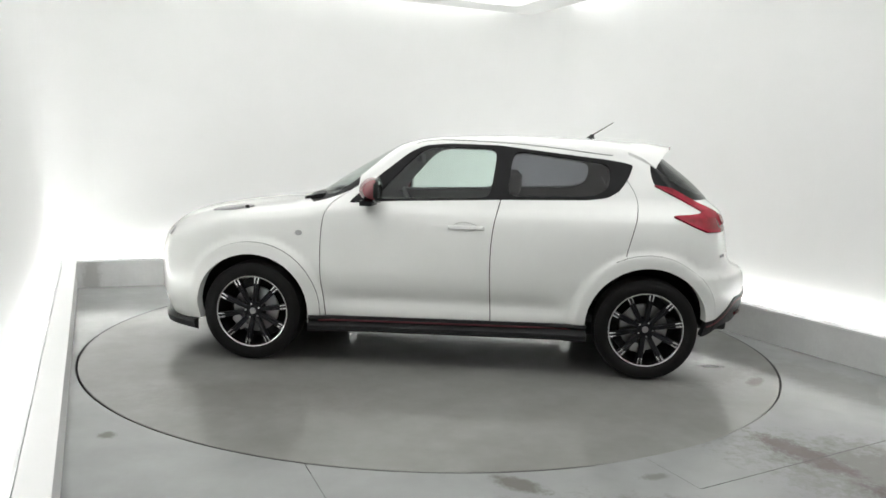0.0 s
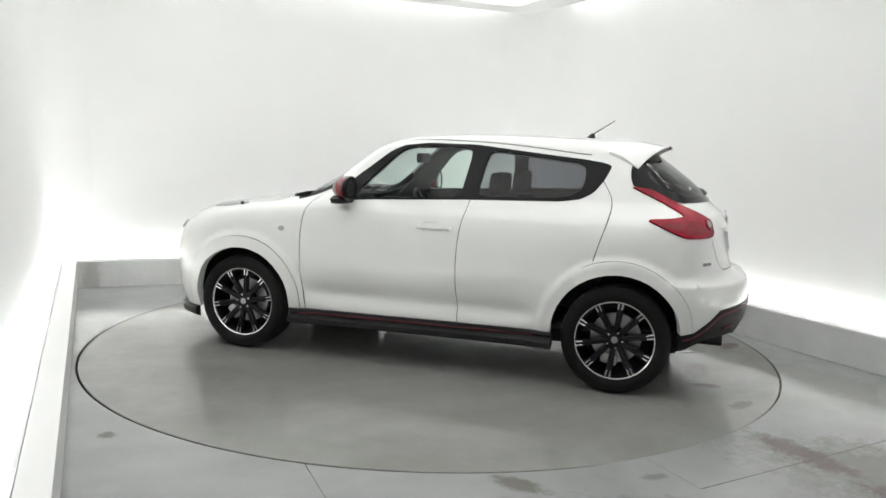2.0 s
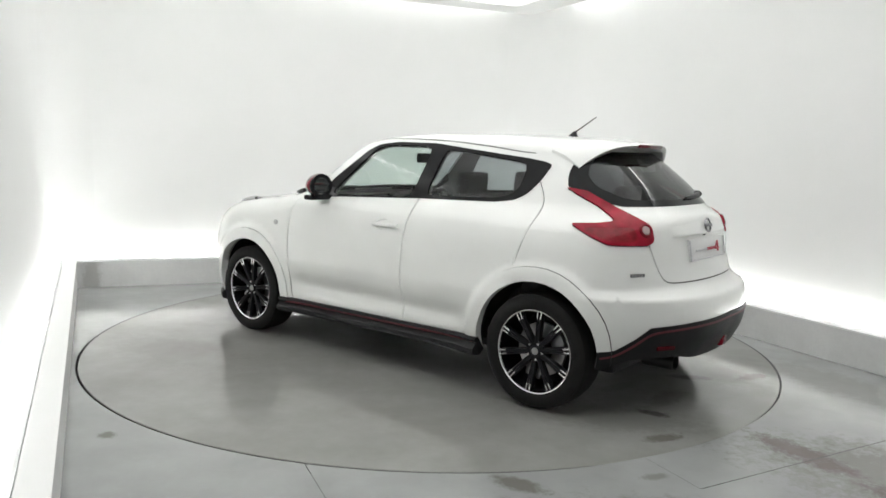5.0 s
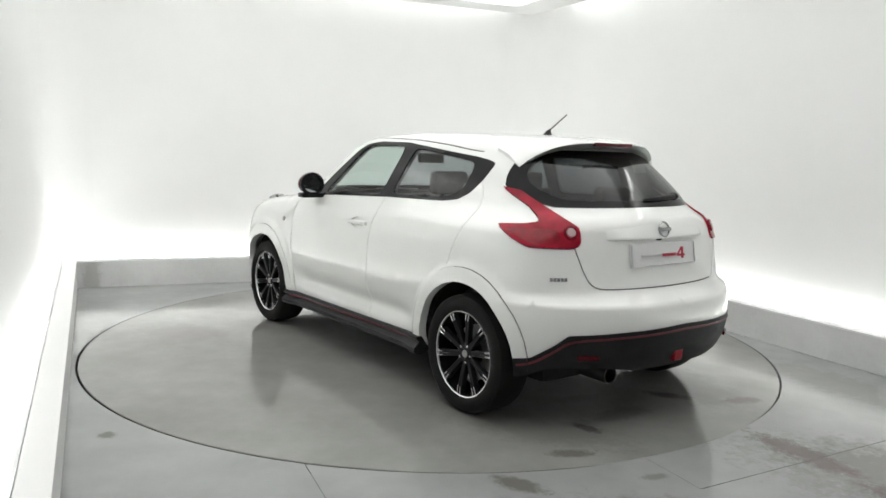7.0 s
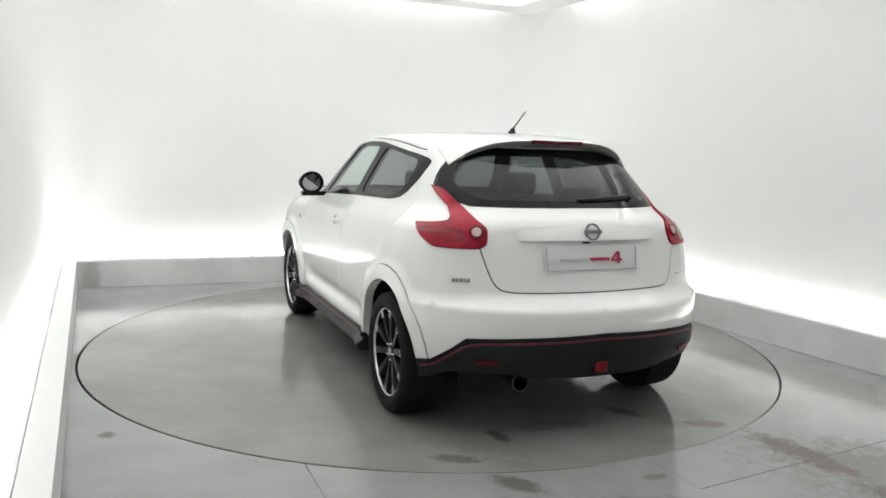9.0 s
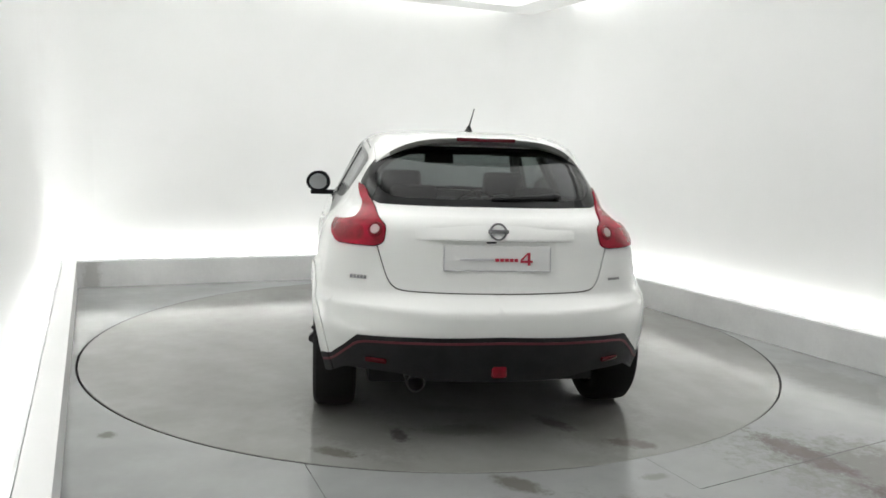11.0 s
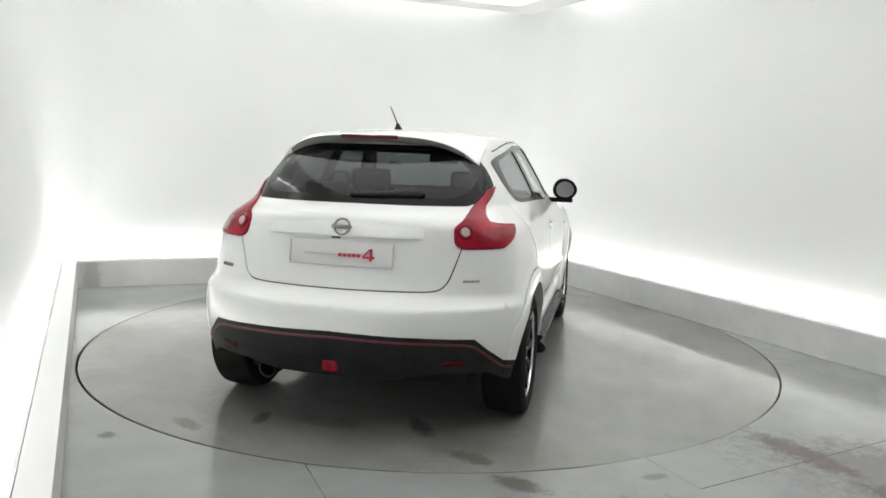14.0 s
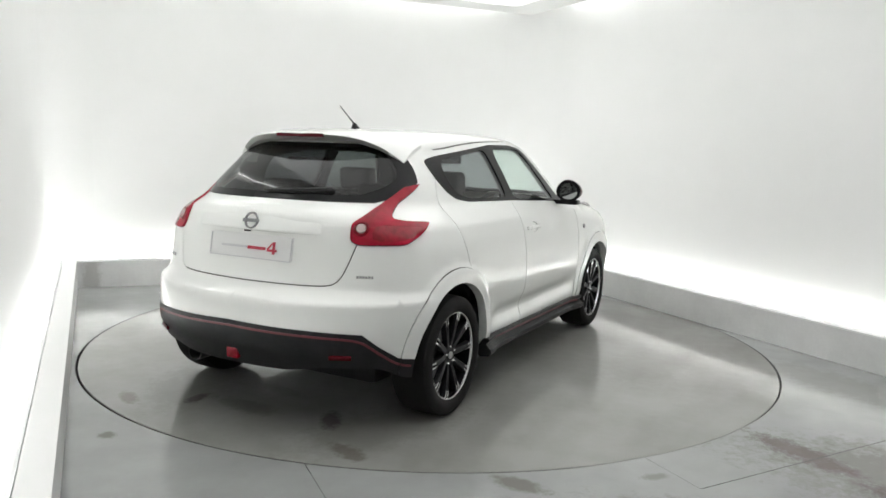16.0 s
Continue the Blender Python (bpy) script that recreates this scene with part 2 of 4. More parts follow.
def tube_light(line, z, mat, label, trim=0.1):
    """A slim batten with its glowing tube, along a wall."""
    (ax, ay), (bx, by) = line
    span = math.hypot(bx - ax, by - ay)
    n = max(1, round(span / 1.5))
    short = trim / span
    ax, ay, bx, by = ax + (bx - ax) * short, ay + (by - ay) * short, bx - (bx - ax) * short, by - (by - ay) * short
    for k in range(n):
        s0, s1 = (k + 0.03) / n, (k + 0.97) / n
        p, q = (ax + (bx - ax) * s0, ay + (by - ay) * s0, z), (ax + (bx - ax) * s1, ay + (by - ay) * s1, z)
        bm = tube(bmesh.new(), [p, q], 0.014, 6)
        lamp = part("tube_lamp", bm, mat)
        tagged(lamp, label, "lamp", "light tubes along the walls")


lo = outline(0.195)
for i, (side, _, _) in enumerate(SIDES):
    if side != "near":
        p, q = np.array(lo[i]), np.array(lo[(i + 1) % 4])
        if side == "right":
            q = p + (q - p) * 0.82
        if side == "left":
            p = q + (p - q) * 0.76
        tube_light((p, q), 0.20, TUBE, "glowing white light tube behind the plinth")
hi = outline(0.13)
for i, (side, _, _) in enumerate(SIDES):
    if side != "near":
        p, q = np.array(hi[i]), np.array(hi[(i + 1) % 4])
        if side == "right":
            q = p + (q - p) * 0.85
        if side == "left":
            p = q + (p - q) * 0.85
        tube_light((p, q), 3.12, TUBE_HIGH, "glowing white light tube in the ceiling cove", 0.5)
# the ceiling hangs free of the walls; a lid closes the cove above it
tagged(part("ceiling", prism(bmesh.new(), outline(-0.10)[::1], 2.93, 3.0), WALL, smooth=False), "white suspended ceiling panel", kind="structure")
# an unseen glowing panel added below the ceiling to even out the light
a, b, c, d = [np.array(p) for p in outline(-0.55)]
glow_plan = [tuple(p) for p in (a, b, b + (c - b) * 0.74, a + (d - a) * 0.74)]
tagged(part("fill_ceiling", prism(bmesh.new(), glow_plan, 2.915, 2.926), PANEL, smooth=False), "unseen glowing panel added under the ceiling for even light", kind="structure")
tagged(part("ceiling_lid", prism(bmesh.new(), outline(0.37), TOP, TOP + 0.1), WALL, smooth=False), "white lid above the cove", kind="structure")

# ---- the skin of the car, from its curves ----
def curve(*pts):
    """A smooth curve through (x, y) pairs, monotone between them."""
    px, py = np.array(pts, float).T
    h, d = np.diff(px), np.diff(py) / np.diff(px)
    m = np.zeros(len(px))
    m[0], m[-1] = d[0], d[-1]
    for i in range(1, len(px) - 1):
        if d[i - 1] * d[i] > 0:
            a, b = 2 * h[i] + h[i - 1], h[i] + 2 * h[i - 1]
            m[i] = (a + b) / (a / d[i - 1] + b / d[i])

    def at(x):
        x = np.clip(np.asarray(x, float), px[0], px[-1])
        i = np.clip(np.searchsorted(px, x) - 1, 0, len(px) - 2)
        s = (x - px[i]) / h[i]
        return (py[i] * (1 + 2 * s) * (1 - s) ** 2 + h[i] * m[i] * s * (1 - s) ** 2
                + py[i + 1] * s * s * (3 - 2 * s) + h[i] * m[i + 1] * s * s * (s - 1))
    return at


def step(a, b, x):
    s = np.clip((x - a) / (b - a), 0, 1)
    return s * s * (3 - 2 * s)


def smax(a, b, k):
    h = np.maximum(k - np.abs(a - b), 0) / k
    return np.maximum(a, b) + h * h * k / 4


AXLE, WHEEL_Z = 1.265, 0.318
RIDE = 0.02
HUB_Z = 0.3235 - RIDE
SECTION = curve((0.1, 0.80), (0.25, 0.835), (0.36, 0.857), (0.46, 0.862), (0.6, 0.874), (0.75, 0.868), (0.88, 0.852), (0.97, 0.828), (1.04, 0.790), (1.2, 0.708), (1.33, 0.638), (1.42, 0.588), (1.55, 0.49))
TAIL = curve((0.1, -1.84), (0.2, -1.90), (0.3, -1.96), (0.42, -2.015), (0.52, -2.03), (0.6, -2.025), (0.648, -2.008), (0.674, -1.955), (0.71, -1.915), (0.78, -1.89), (0.86, -1.872), (0.96, -1.855), (1.04, -1.835), (1.09, -1.775), (1.2, -1.665), (1.34, -1.485), (1.42, -1.37), (1.55, -1.15))
NOSE = curve((0.1, 1.95), (0.25, 2.06), (0.4, 2.11), (0.6, 2.115), (0.75, 2.075), (0.87, 1.98), (0.95, 1.85), (1.05, 1.6), (1.6, 1.3))
CROWN = curve((-2.2, 1.365), (-1.75, 1.41), (-1.4, 1.466), (-0.95, 1.50), (-0.4, 1.506), (0.06, 1.486), (0.34, 1.44), (0.55, 1.335), (0.76, 1.21), (0.95, 1.085), (1.1, 1.045), (1.3, 1.02), (1.62, 0.975), (1.85, 0.925), (2.1, 0.80))
BEND = curve((0.1, 0.30), (0.6, 0.30), (0.76, 0.24), (0.9, 0.23), (1.0, 0.27), (1.12, 0.43), (1.5, 0.46))
CAMBER = curve((-2.2, 0.09), (-1.3, 0.08), (-0.8, 0.035), (0.2, 0.025), (0.7, 0.09), (1.0, 0.03), (2.1, 0.02))


def skin(x, y, z):
    """Negative inside the bodywork, positive outside."""
    y = np.abs(y)
    side = SECTION(z)
    # the plan narrows to both ends, and the cabin more than the flanks
    side = side - 0.10 * step(1.45, 2.2, x) - 0.075 * step(-1.25, -2.1, x)
    high = step(0.98, 1.12, z)
    side = side - high * (0.07 * step(-0.2, -1.9, x) + 0.05 * step(0.0, 1.0, x))
    # wheel arch flares, hips over the rear wheels, hollow above the sill
    for cx in (-AXLE, AXLE):
        r = np.hypot(x - cx, z - WHEEL_Z)
        side = side + 0.022 * step(0.50, 0.435, r) * step(1.9, 1.5, np.abs(x))
    side = side + 0.03 * step(-1.45, -1.72, x) * step(0.695, 0.65, z)
    side = side - 0.035 * step(-1.0, -1.65, x) * step(0.62, 0.85, z)
    side = side + 0.014 * np.exp(-((x + 1.35) / 0.45) ** 2 - ((z - 0.84) / 0.13) ** 2)
    side = side - 0.032 * np.exp(-((z - 0.415) / 0.055) ** 2) * step(0.85, 0.6, np.abs(x))
    rear = TAIL(z) + BEND(z) * (y / 0.8) ** 2.7
    front = NOSE(z) - 0.36 * (y / 0.85) ** 2.6
    top = CROWN(x) - CAMBER(x) * (y / 0.6) ** 2.4
    f = smax(y - side, rear - x, 0.12)
    f = smax(f, x - front, 0.16)
    return smax(f, (z - top) * 0.9, 0.042 + 0.06 * step(0.6, 1.0, x))


RA, FA, ROLL = -1.0, 1.2, 0.9


def ray_of(u):
    """Where the flank's unrolled coordinate u starts on the middle plane, and which way it looks."""
    u = np.asarray(u, float)
    a = np.where(u < RA, math.pi / 2 + (RA - u) / ROLL, np.where(u > FA, math.pi / 2 - (u - FA) / ROLL, math.pi / 2))
    return np.clip(u, RA, FA), np.cos(a), np.sin(a)


def unrolled(x, y):
    a = np.arctan2(y, x - np.clip(x, RA, FA))
    return np.where(x < RA, RA - (a - math.pi / 2) * ROLL, np.where(x > FA, FA + (math.pi / 2 - a) * ROLL, x))


def flank(u, z, proud=0.0):
    """Points of the skin at the unrolled places (u, z)."""
    ox, dx, dy = ray_of(u)
    z = np.asarray(z, float)
    lo, hi = np.zeros_like(z), np.full_like(z, 1.6)
    for _ in range(34):
        mid = (lo + hi) / 2
        out = skin(ox + mid * dx, mid * dy, z) > proud
        lo, hi = np.where(out, lo, mid), np.where(out, mid, hi)
    return np.stack([ox + lo * dx, lo * dy, z], 1)


def deck(x, y, proud=0.0):
    """Points of the skin above the places (x, y) of the plan."""
    x, y = np.asarray(x, float), np.asarray(y, float)
    lo, hi = np.full_like(x, 0.6), np.full_like(x, 1.8)
    for _ in range(34):
        mid = (lo + hi) / 2
        out = skin(x, y, mid) > proud
        lo, hi = np.where(out, lo, mid), np.where(out, mid, hi)
    return np.stack([x, y, lo], 1)


# ---- sheets cut into regions ----
def rounded(pts, times=2, closed=True, cut_off=0.035):
    """Cut the corners of an outline."""
    p = [np.array(q, float) for q in pts]
    for _ in range(times):
        out = []
        n = len(p)
        for i in range(n if closed else n - 1):
            a, b = p[i], p[(i + 1) % n]
            c = min(0.25, cut_off / max(math.hypot(*(b - a)), 1e-6))
            out += [a * (1 - c) + b * c, a * c + b * (1 - c)]
        p = out if closed else [p[0]] + out[1:-1] + [p[-1]]
    return p


def ribbon(pts, width, times=2):
    """The outline of a strip along a line."""
    p = np.array(rounded(pts, times, False) if times else pts, float)
    d = np.gradient(p, axis=0)
    d /= np.hypot(d[:, 0], d[:, 1])[:, None]
    n = np.stack([-d[:, 1], d[:, 0]], 1) * width / 2
    return list(p + n) + list((p - n)[::-1])


def within(poly, pts):
    poly, x, y = np.array(poly), pts[:, 0], pts[:, 1]
    inside = np.zeros(len(pts), bool)
    for (ax, ay), (bx, by) in zip(poly, np.roll(poly, -1, 0)):
        if ay != by:
            inside ^= ((ay > y) != (by > y)) & (x < (bx - ax) * (y - ay) / (by - ay) + ax)
    return inside


def cut(domain, regions, grid):
    """Triangles of a flat domain, each with the name of the first region that holds it. Regions: (name, outline)."""
    from mathutils.geometry import delaunay_2d_cdt
    coords, edges = [], []
    for poly in [domain] + [p for _, p in regions]:
        s = len(coords)
        fine = []
        for a, b in zip(poly, list(poly[1:]) + [poly[0]]):
            a, b = np.array(a, float), np.array(b, float)
            k = max(1, int(math.hypot(*(b - a)) / grid))
            fine += [a + (b - a) * i / k for i in range(k)]
        coords += [Vector(q) for q in fine]
        edges += [(s + i, s + (i + 1) % len(fine)) for i in range(len(fine))]
    lo, hi = np.min(domain, axis=0), np.max(domain, axis=0)
    gx, gy = np.meshgrid(np.arange(lo[0] + grid / 2, hi[0], grid), np.arange(lo[1] + grid / 2, hi[1], grid))
    gx[::2] += grid / 2
    g = np.stack([gx.ravel(), gy.ravel()], 1)
    coords += [Vector(q) for q in g[within(domain, g)]]
    verts, _, faces, _, _, _ = delaunay_2d_cdt(coords, edges, [], 0, 1e-5)
    v = np.array([tuple(q) for q in verts])
    f = np.array([tuple(q) for q in faces])
    mid = v[f].mean(1)
    tag = np.full(len(f), "rest", dtype=object)
    for name, poly in reversed(regions):
        tag[within(poly, mid)] = name
    tag[~within(domain, mid)] = "outside"
    return v, f, tag


def facing(p):
    """The skin's outward direction."""
    e = 1e-4
    g = np.stack([skin(*(p + e * k).T) - skin(*(p - e * k).T) for k in np.eye(3)], 1)
    return g / np.maximum(np.linalg.norm(g, axis=1), 1e-9)[:, None]


def shell(name, flat, faces, lay, mat, parent, proud=0.0, thick=0.012, mirror="", label="", free=None):
    """A panel of the skin with turned-in edges. mirror: '' as it is, 'both' joins it with its mirror image, 'flip' makes the mirror image."""
    used = np.unique(faces)
    index = np.full(len(flat), -1)
    index[used] = np.arange(len(used))
    f = index[faces]
    p = lay(flat[used, 0], flat[used, 1])
    n = facing(p)
    p = p + n * proud
    e = np.concatenate([f[:, [0, 1]], f[:, [1, 2]], f[:, [2, 0]]])
    key = np.sort(e, axis=1)
    _, first, count = np.unique(key, axis=0, return_index=True, return_counts=True)
    rim = e[first[count == 1]]
    if free is not None and len(rim):
        rim = rim[~(free(flat[used][rim[:, 0]]) & free(flat[used][rim[:, 1]]))]
    verts, normals, tris, quads = [p], [n], [f], []
    if len(rim) and thick:
        a, b = rim.T
        base = len(p)
        verts += [p[a], p[b], p[b] - n[b] * thick, p[a] - n[a] * thick]
        k = len(rim)
        out = np.cross(p[b] - p[a], n[a])
        out /= np.maximum(np.linalg.norm(out, axis=1), 1e-9)[:, None]
        normals += [out] * 4
        i = np.arange(k)
        quads = np.stack([base + i, base + 3 * k + i, base + 2 * k + i, base + k + i], 1)
    P, N = np.concatenate(verts), np.concatenate(normals)
    T, Q = f, np.array(quads, int).reshape(-1, 4)
    # make the windings agree with the normals
    t0 = np.cross(P[T[:, 1]] - P[T[:, 0]], P[T[:, 2]] - P[T[:, 0]])
    flip = (t0 * N[T[:, 0]]).sum(1) < 0
    T[flip] = T[flip][:, ::-1]
    if mirror:
        s = np.array([1, -1, 1.0])
        P2, N2, T2, Q2 = P * s, N * s, T[:, ::-1], Q[:, ::-1]
        if mirror == "flip":
            P, N, T, Q = P2, N2, T2, Q2
        else:
            k = len(P)
            P, N, T, Q = np.concatenate([P, P2]), np.concatenate([N, N2]), np.concatenate([T, T2 + k]), np.concatenate([Q, Q2 + k])
    me = bpy.data.meshes.new(name)
    me.from_pydata(P.tolist(), [], T.tolist() + Q.tolist())
    me.materials.append(mat)
    me.shade_smooth()
    me.normals_split_custom_set_from_vertices(N.tolist())
    ob = new(name, me)
    ob.parent = parent
    return tagged(ob, label)


# ---- floor and turntable ----
RADIUS = 2.416


GAP_WIDTH = curve((-180, 0.012), (-120, 0.013), (-75, 0.011), (-65, 0.001), (-48, 0.001), (-40, 0.005), (-12, 0.012), (4, 0.006), (16, 0.002), (100, 0.003), (140, 0.007), (160, 0.010), (180, 0.012))


def gap_ring(n=240):
    """The turntable's hole: its dark gap varies, thinned at the back to imitate glare."""
    out = []
    for k in range(n):
        a = 2 * math.pi * k / n - math.pi
        q = RADIUS + 0.001 + float(GAP_WIDTH(math.degrees(a)))
        out.append((q * math.cos(a), q * math.sin(a)))
    return out


def flat_sheet(name, domain, regions, grid, mats, label, kind, sink=0.008):
    """A level sheet whose seams are sunk."""
    v, f, tag = cut(domain, regions, grid)
    bm = bmesh.new()
    verts = {}
    for tri, t in zip(f, tag):
        if t in ("outside", "hole"):
            continue
        z = -sink if t == "seam" else 0.0
        vs = []
        for i in tri:
            if (i, z) not in verts:
                verts[i, z] = bm.verts.new((v[i][0], v[i][1], z))
            vs.append(verts[i, z])
        face = bm.faces.new(vs)
        face.material_index = int(t == "seam")
        if face.normal.z < 0:
            face.normal_flip()
    bm.normal_update()
    for face in bm.faces:
        if face.normal.z < 0:
            face.normal_flip()
    return tagged(part(name, bm, mats, smooth=False), label, kind=kind)


SEAMS = [[(1.014, -2.178), (1.174, -2.518)], [(1.174, -2.518), (2.348, -1.887), (3.267, -1.394)], [(-0.549, -2.367), (-0.412, -2.686), (-0.099, -3.45)]]
flat_sheet("floor", [(-6, -8), (7, -8), (7, 5), (-6, 5)], [("hole", gap_ring())] + [("seam", ribbon(s, w, 0)) for s, w in zip(SEAMS, (0.002, 0.0055, 0.0022))], 0.6, [FLOOR, SLIT], "worn grey resin floor with rust stains", "structure")
tagged(part("floor_pit", prism(bmesh.new(), [(-6, -8), (7, -8), (7, 5), (-6, 5)], -0.12, -0.06), SLIT, smooth=False), "dark pit under the turntable", kind="structure")
turntable = new("turntable")
tagged(turntable, "round grey resin turntable flush in the floor", "turntable")
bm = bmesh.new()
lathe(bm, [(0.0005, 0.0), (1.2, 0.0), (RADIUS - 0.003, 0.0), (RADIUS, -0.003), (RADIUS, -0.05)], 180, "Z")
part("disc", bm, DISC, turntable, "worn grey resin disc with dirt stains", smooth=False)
bm = lathe(bmesh.new(), [(RADIUS + 0.0006, -0.004), (RADIUS + 0.0006, -0.05)], 180, "Z")
part("edge_band", bm, SLIT, turntable, "dark steel edge band", smooth=False)


# ---- the car: x forward, y to its left, origin between the axles, just above the ground ----
car = new("car")
tagged(car, "white compact crossover car with red trim on the turntable", "car")

WINDOW = [(0.655, 1.030), (0.58, 1.109), (0.478, 1.204), (0.277, 1.369), (0.185, 1.412), (0.016, 1.430), (-0.307, 1.427), (-0.805, 1.375), (-1.172, 1.340), (-1.252, 1.324), (-1.178, 1.230), (-1.095, 1.156), (-1.0, 1.115), (-0.88, 1.098), (-0.322, 1.083), (0.331, 1.053)]
GLASS_FRONT = [(0.49, 1.062), (0.42, 1.15), (0.25, 1.335), (0.19, 1.385), (0.10, 1.410), (-0.295, 1.408), (-0.255, 1.090)]
GLASS_REAR = [(-0.40, 1.398), (-0.775, 1.357), (-0.985, 1.333), (-1.03, 1.29), (-1.02, 1.20), (-0.965, 1.140), (-0.86, 1.118), (-0.36, 1.104)]
TAIL_LAMP = [(-1.385, 1.203), (-1.53, 1.186), (-1.668, 1.121), (-1.765, 1.070), (-1.860, 1.018), (-1.866, 0.94), (-1.83, 0.920), (-1.62, 0.922), (-1.545, 0.955), (-1.435, 1.016), (-1.585, 1.026), (-1.662, 1.038), (-1.655, 1.062), (-1.592, 1.112), (-1.455, 1.172)]
MID = RA - ROLL * math.pi / 2
NOSE_U = FA + ROLL * math.pi / 2
REAR_SCREEN = [(MID - 0.8, 1.118), (-1.70, 1.112), (-1.50, 1.185), (-1.40, 1.195), (-1.388, 1.27), (-1.43, 1.345), (-1.52, 1.392), (-1.72, 1.405), (MID - 0.8, 1.407)]
REAR_GLASS = [(MID - 0.8, 1.150), (-1.80, 1.146), (-1.62, 1.20), (-1.53, 1.26), (-1.56, 1.345), (-1.68, 1.385), (MID - 0.8, 1.397)]
HATCH = [(MID - 0.02, 0.712), (-2.22, 0.714), (-1.97, 0.717), (-1.922, 0.737), (-1.888, 0.789), (-1.835, 0.93), (-1.70, 1.115), (MID - 0.02, 1.12)]
VALANCE = [(-1.50, 0.355), (-1.66, 0.380), (-1.749, 0.446), (-1.815, 0.505), (-2.05, 0.520), (MID - 0.02, 0.532), (MID - 0.02, 0.20), (-1.50, 0.20)]
FRONT_DOOR = [(0.62, 1.05), (0.767, 1.027), (0.804, 0.961), (0.815, 0.886), (0.820, 0.749), (0.817, 0.547), (0.789, 0.405), (0.772, 0.290), (0.77, 0.2), (-0.287, 0.2), (-0.287, 0.324), (-0.271, 0.617), (-0.271, 0.789), (-0.286, 0.937), (-0.326, 1.08)]
REAR_DOOR = [(-0.326, 1.08), (-0.286, 0.937), (-0.271, 0.789), (-0.271, 0.617), (-0.287, 0.324), (-0.287, 0.2), (-0.85, 0.2), (-0.83, 0.33), (-0.842, 0.452), (-0.886, 0.584), (-0.962, 0.694), (-1.118, 0.768), (-1.154, 0.891), (-1.201, 1.01), (-1.232, 1.086), (-1.20, 1.20), (-0.9, 1.2)]
RAIL = curve((MID, 1.412), (-1.75, 1.411), (-1.50, 1.402), (-1.25, 1.392), (-1.04, 1.395), (-0.697, 1.428), (-0.384, 1.452), (0.03, 1.462), (0.2, 1.447), (0.29, 1.402), (0.43, 1.285), (0.64, 1.118), (0.80, 1.05), (0.95, 1.015), (1.3, 0.985), (1.6, 0.955), (1.9, 0.90), (2.2, 0.875), (NOSE_U, 0.87))


def arch(cx, r, n=40):
    """A circle round an axle, laid on the unrolled flank."""
    a = np.linspace(0, 2 * math.pi, n, endpoint=False)
    x, z = cx + r * np.cos(a), WHEEL_Z - 0.005 + r * np.sin(a)
    y = np.array([0.88 for _ in a])
    u = unrolled(x, y - 0.3 * np.maximum(np.abs(x) - 1.55, 0))
    return list(zip(u.tolist(), z.tolist()))


def groove(*pts):
    return ("gap", ribbon(pts, 0.0058))


us = np.linspace(MID, NOSE_U, 220)
LOW = curve((MID, 0.30), (-2.15, 0.305), (-1.95, 0.335), (-1.75, 0.33), (-1.6, 0.27), (-0.9, 0.25), (1.6, 0.24), (2.0, 0.2), (NOSE_U, 0.2))
domain = list(zip(us.tolist(), RAIL(us).tolist())) + list(zip(us[::-1].tolist(), LOW(us[::-1]).tolist()))
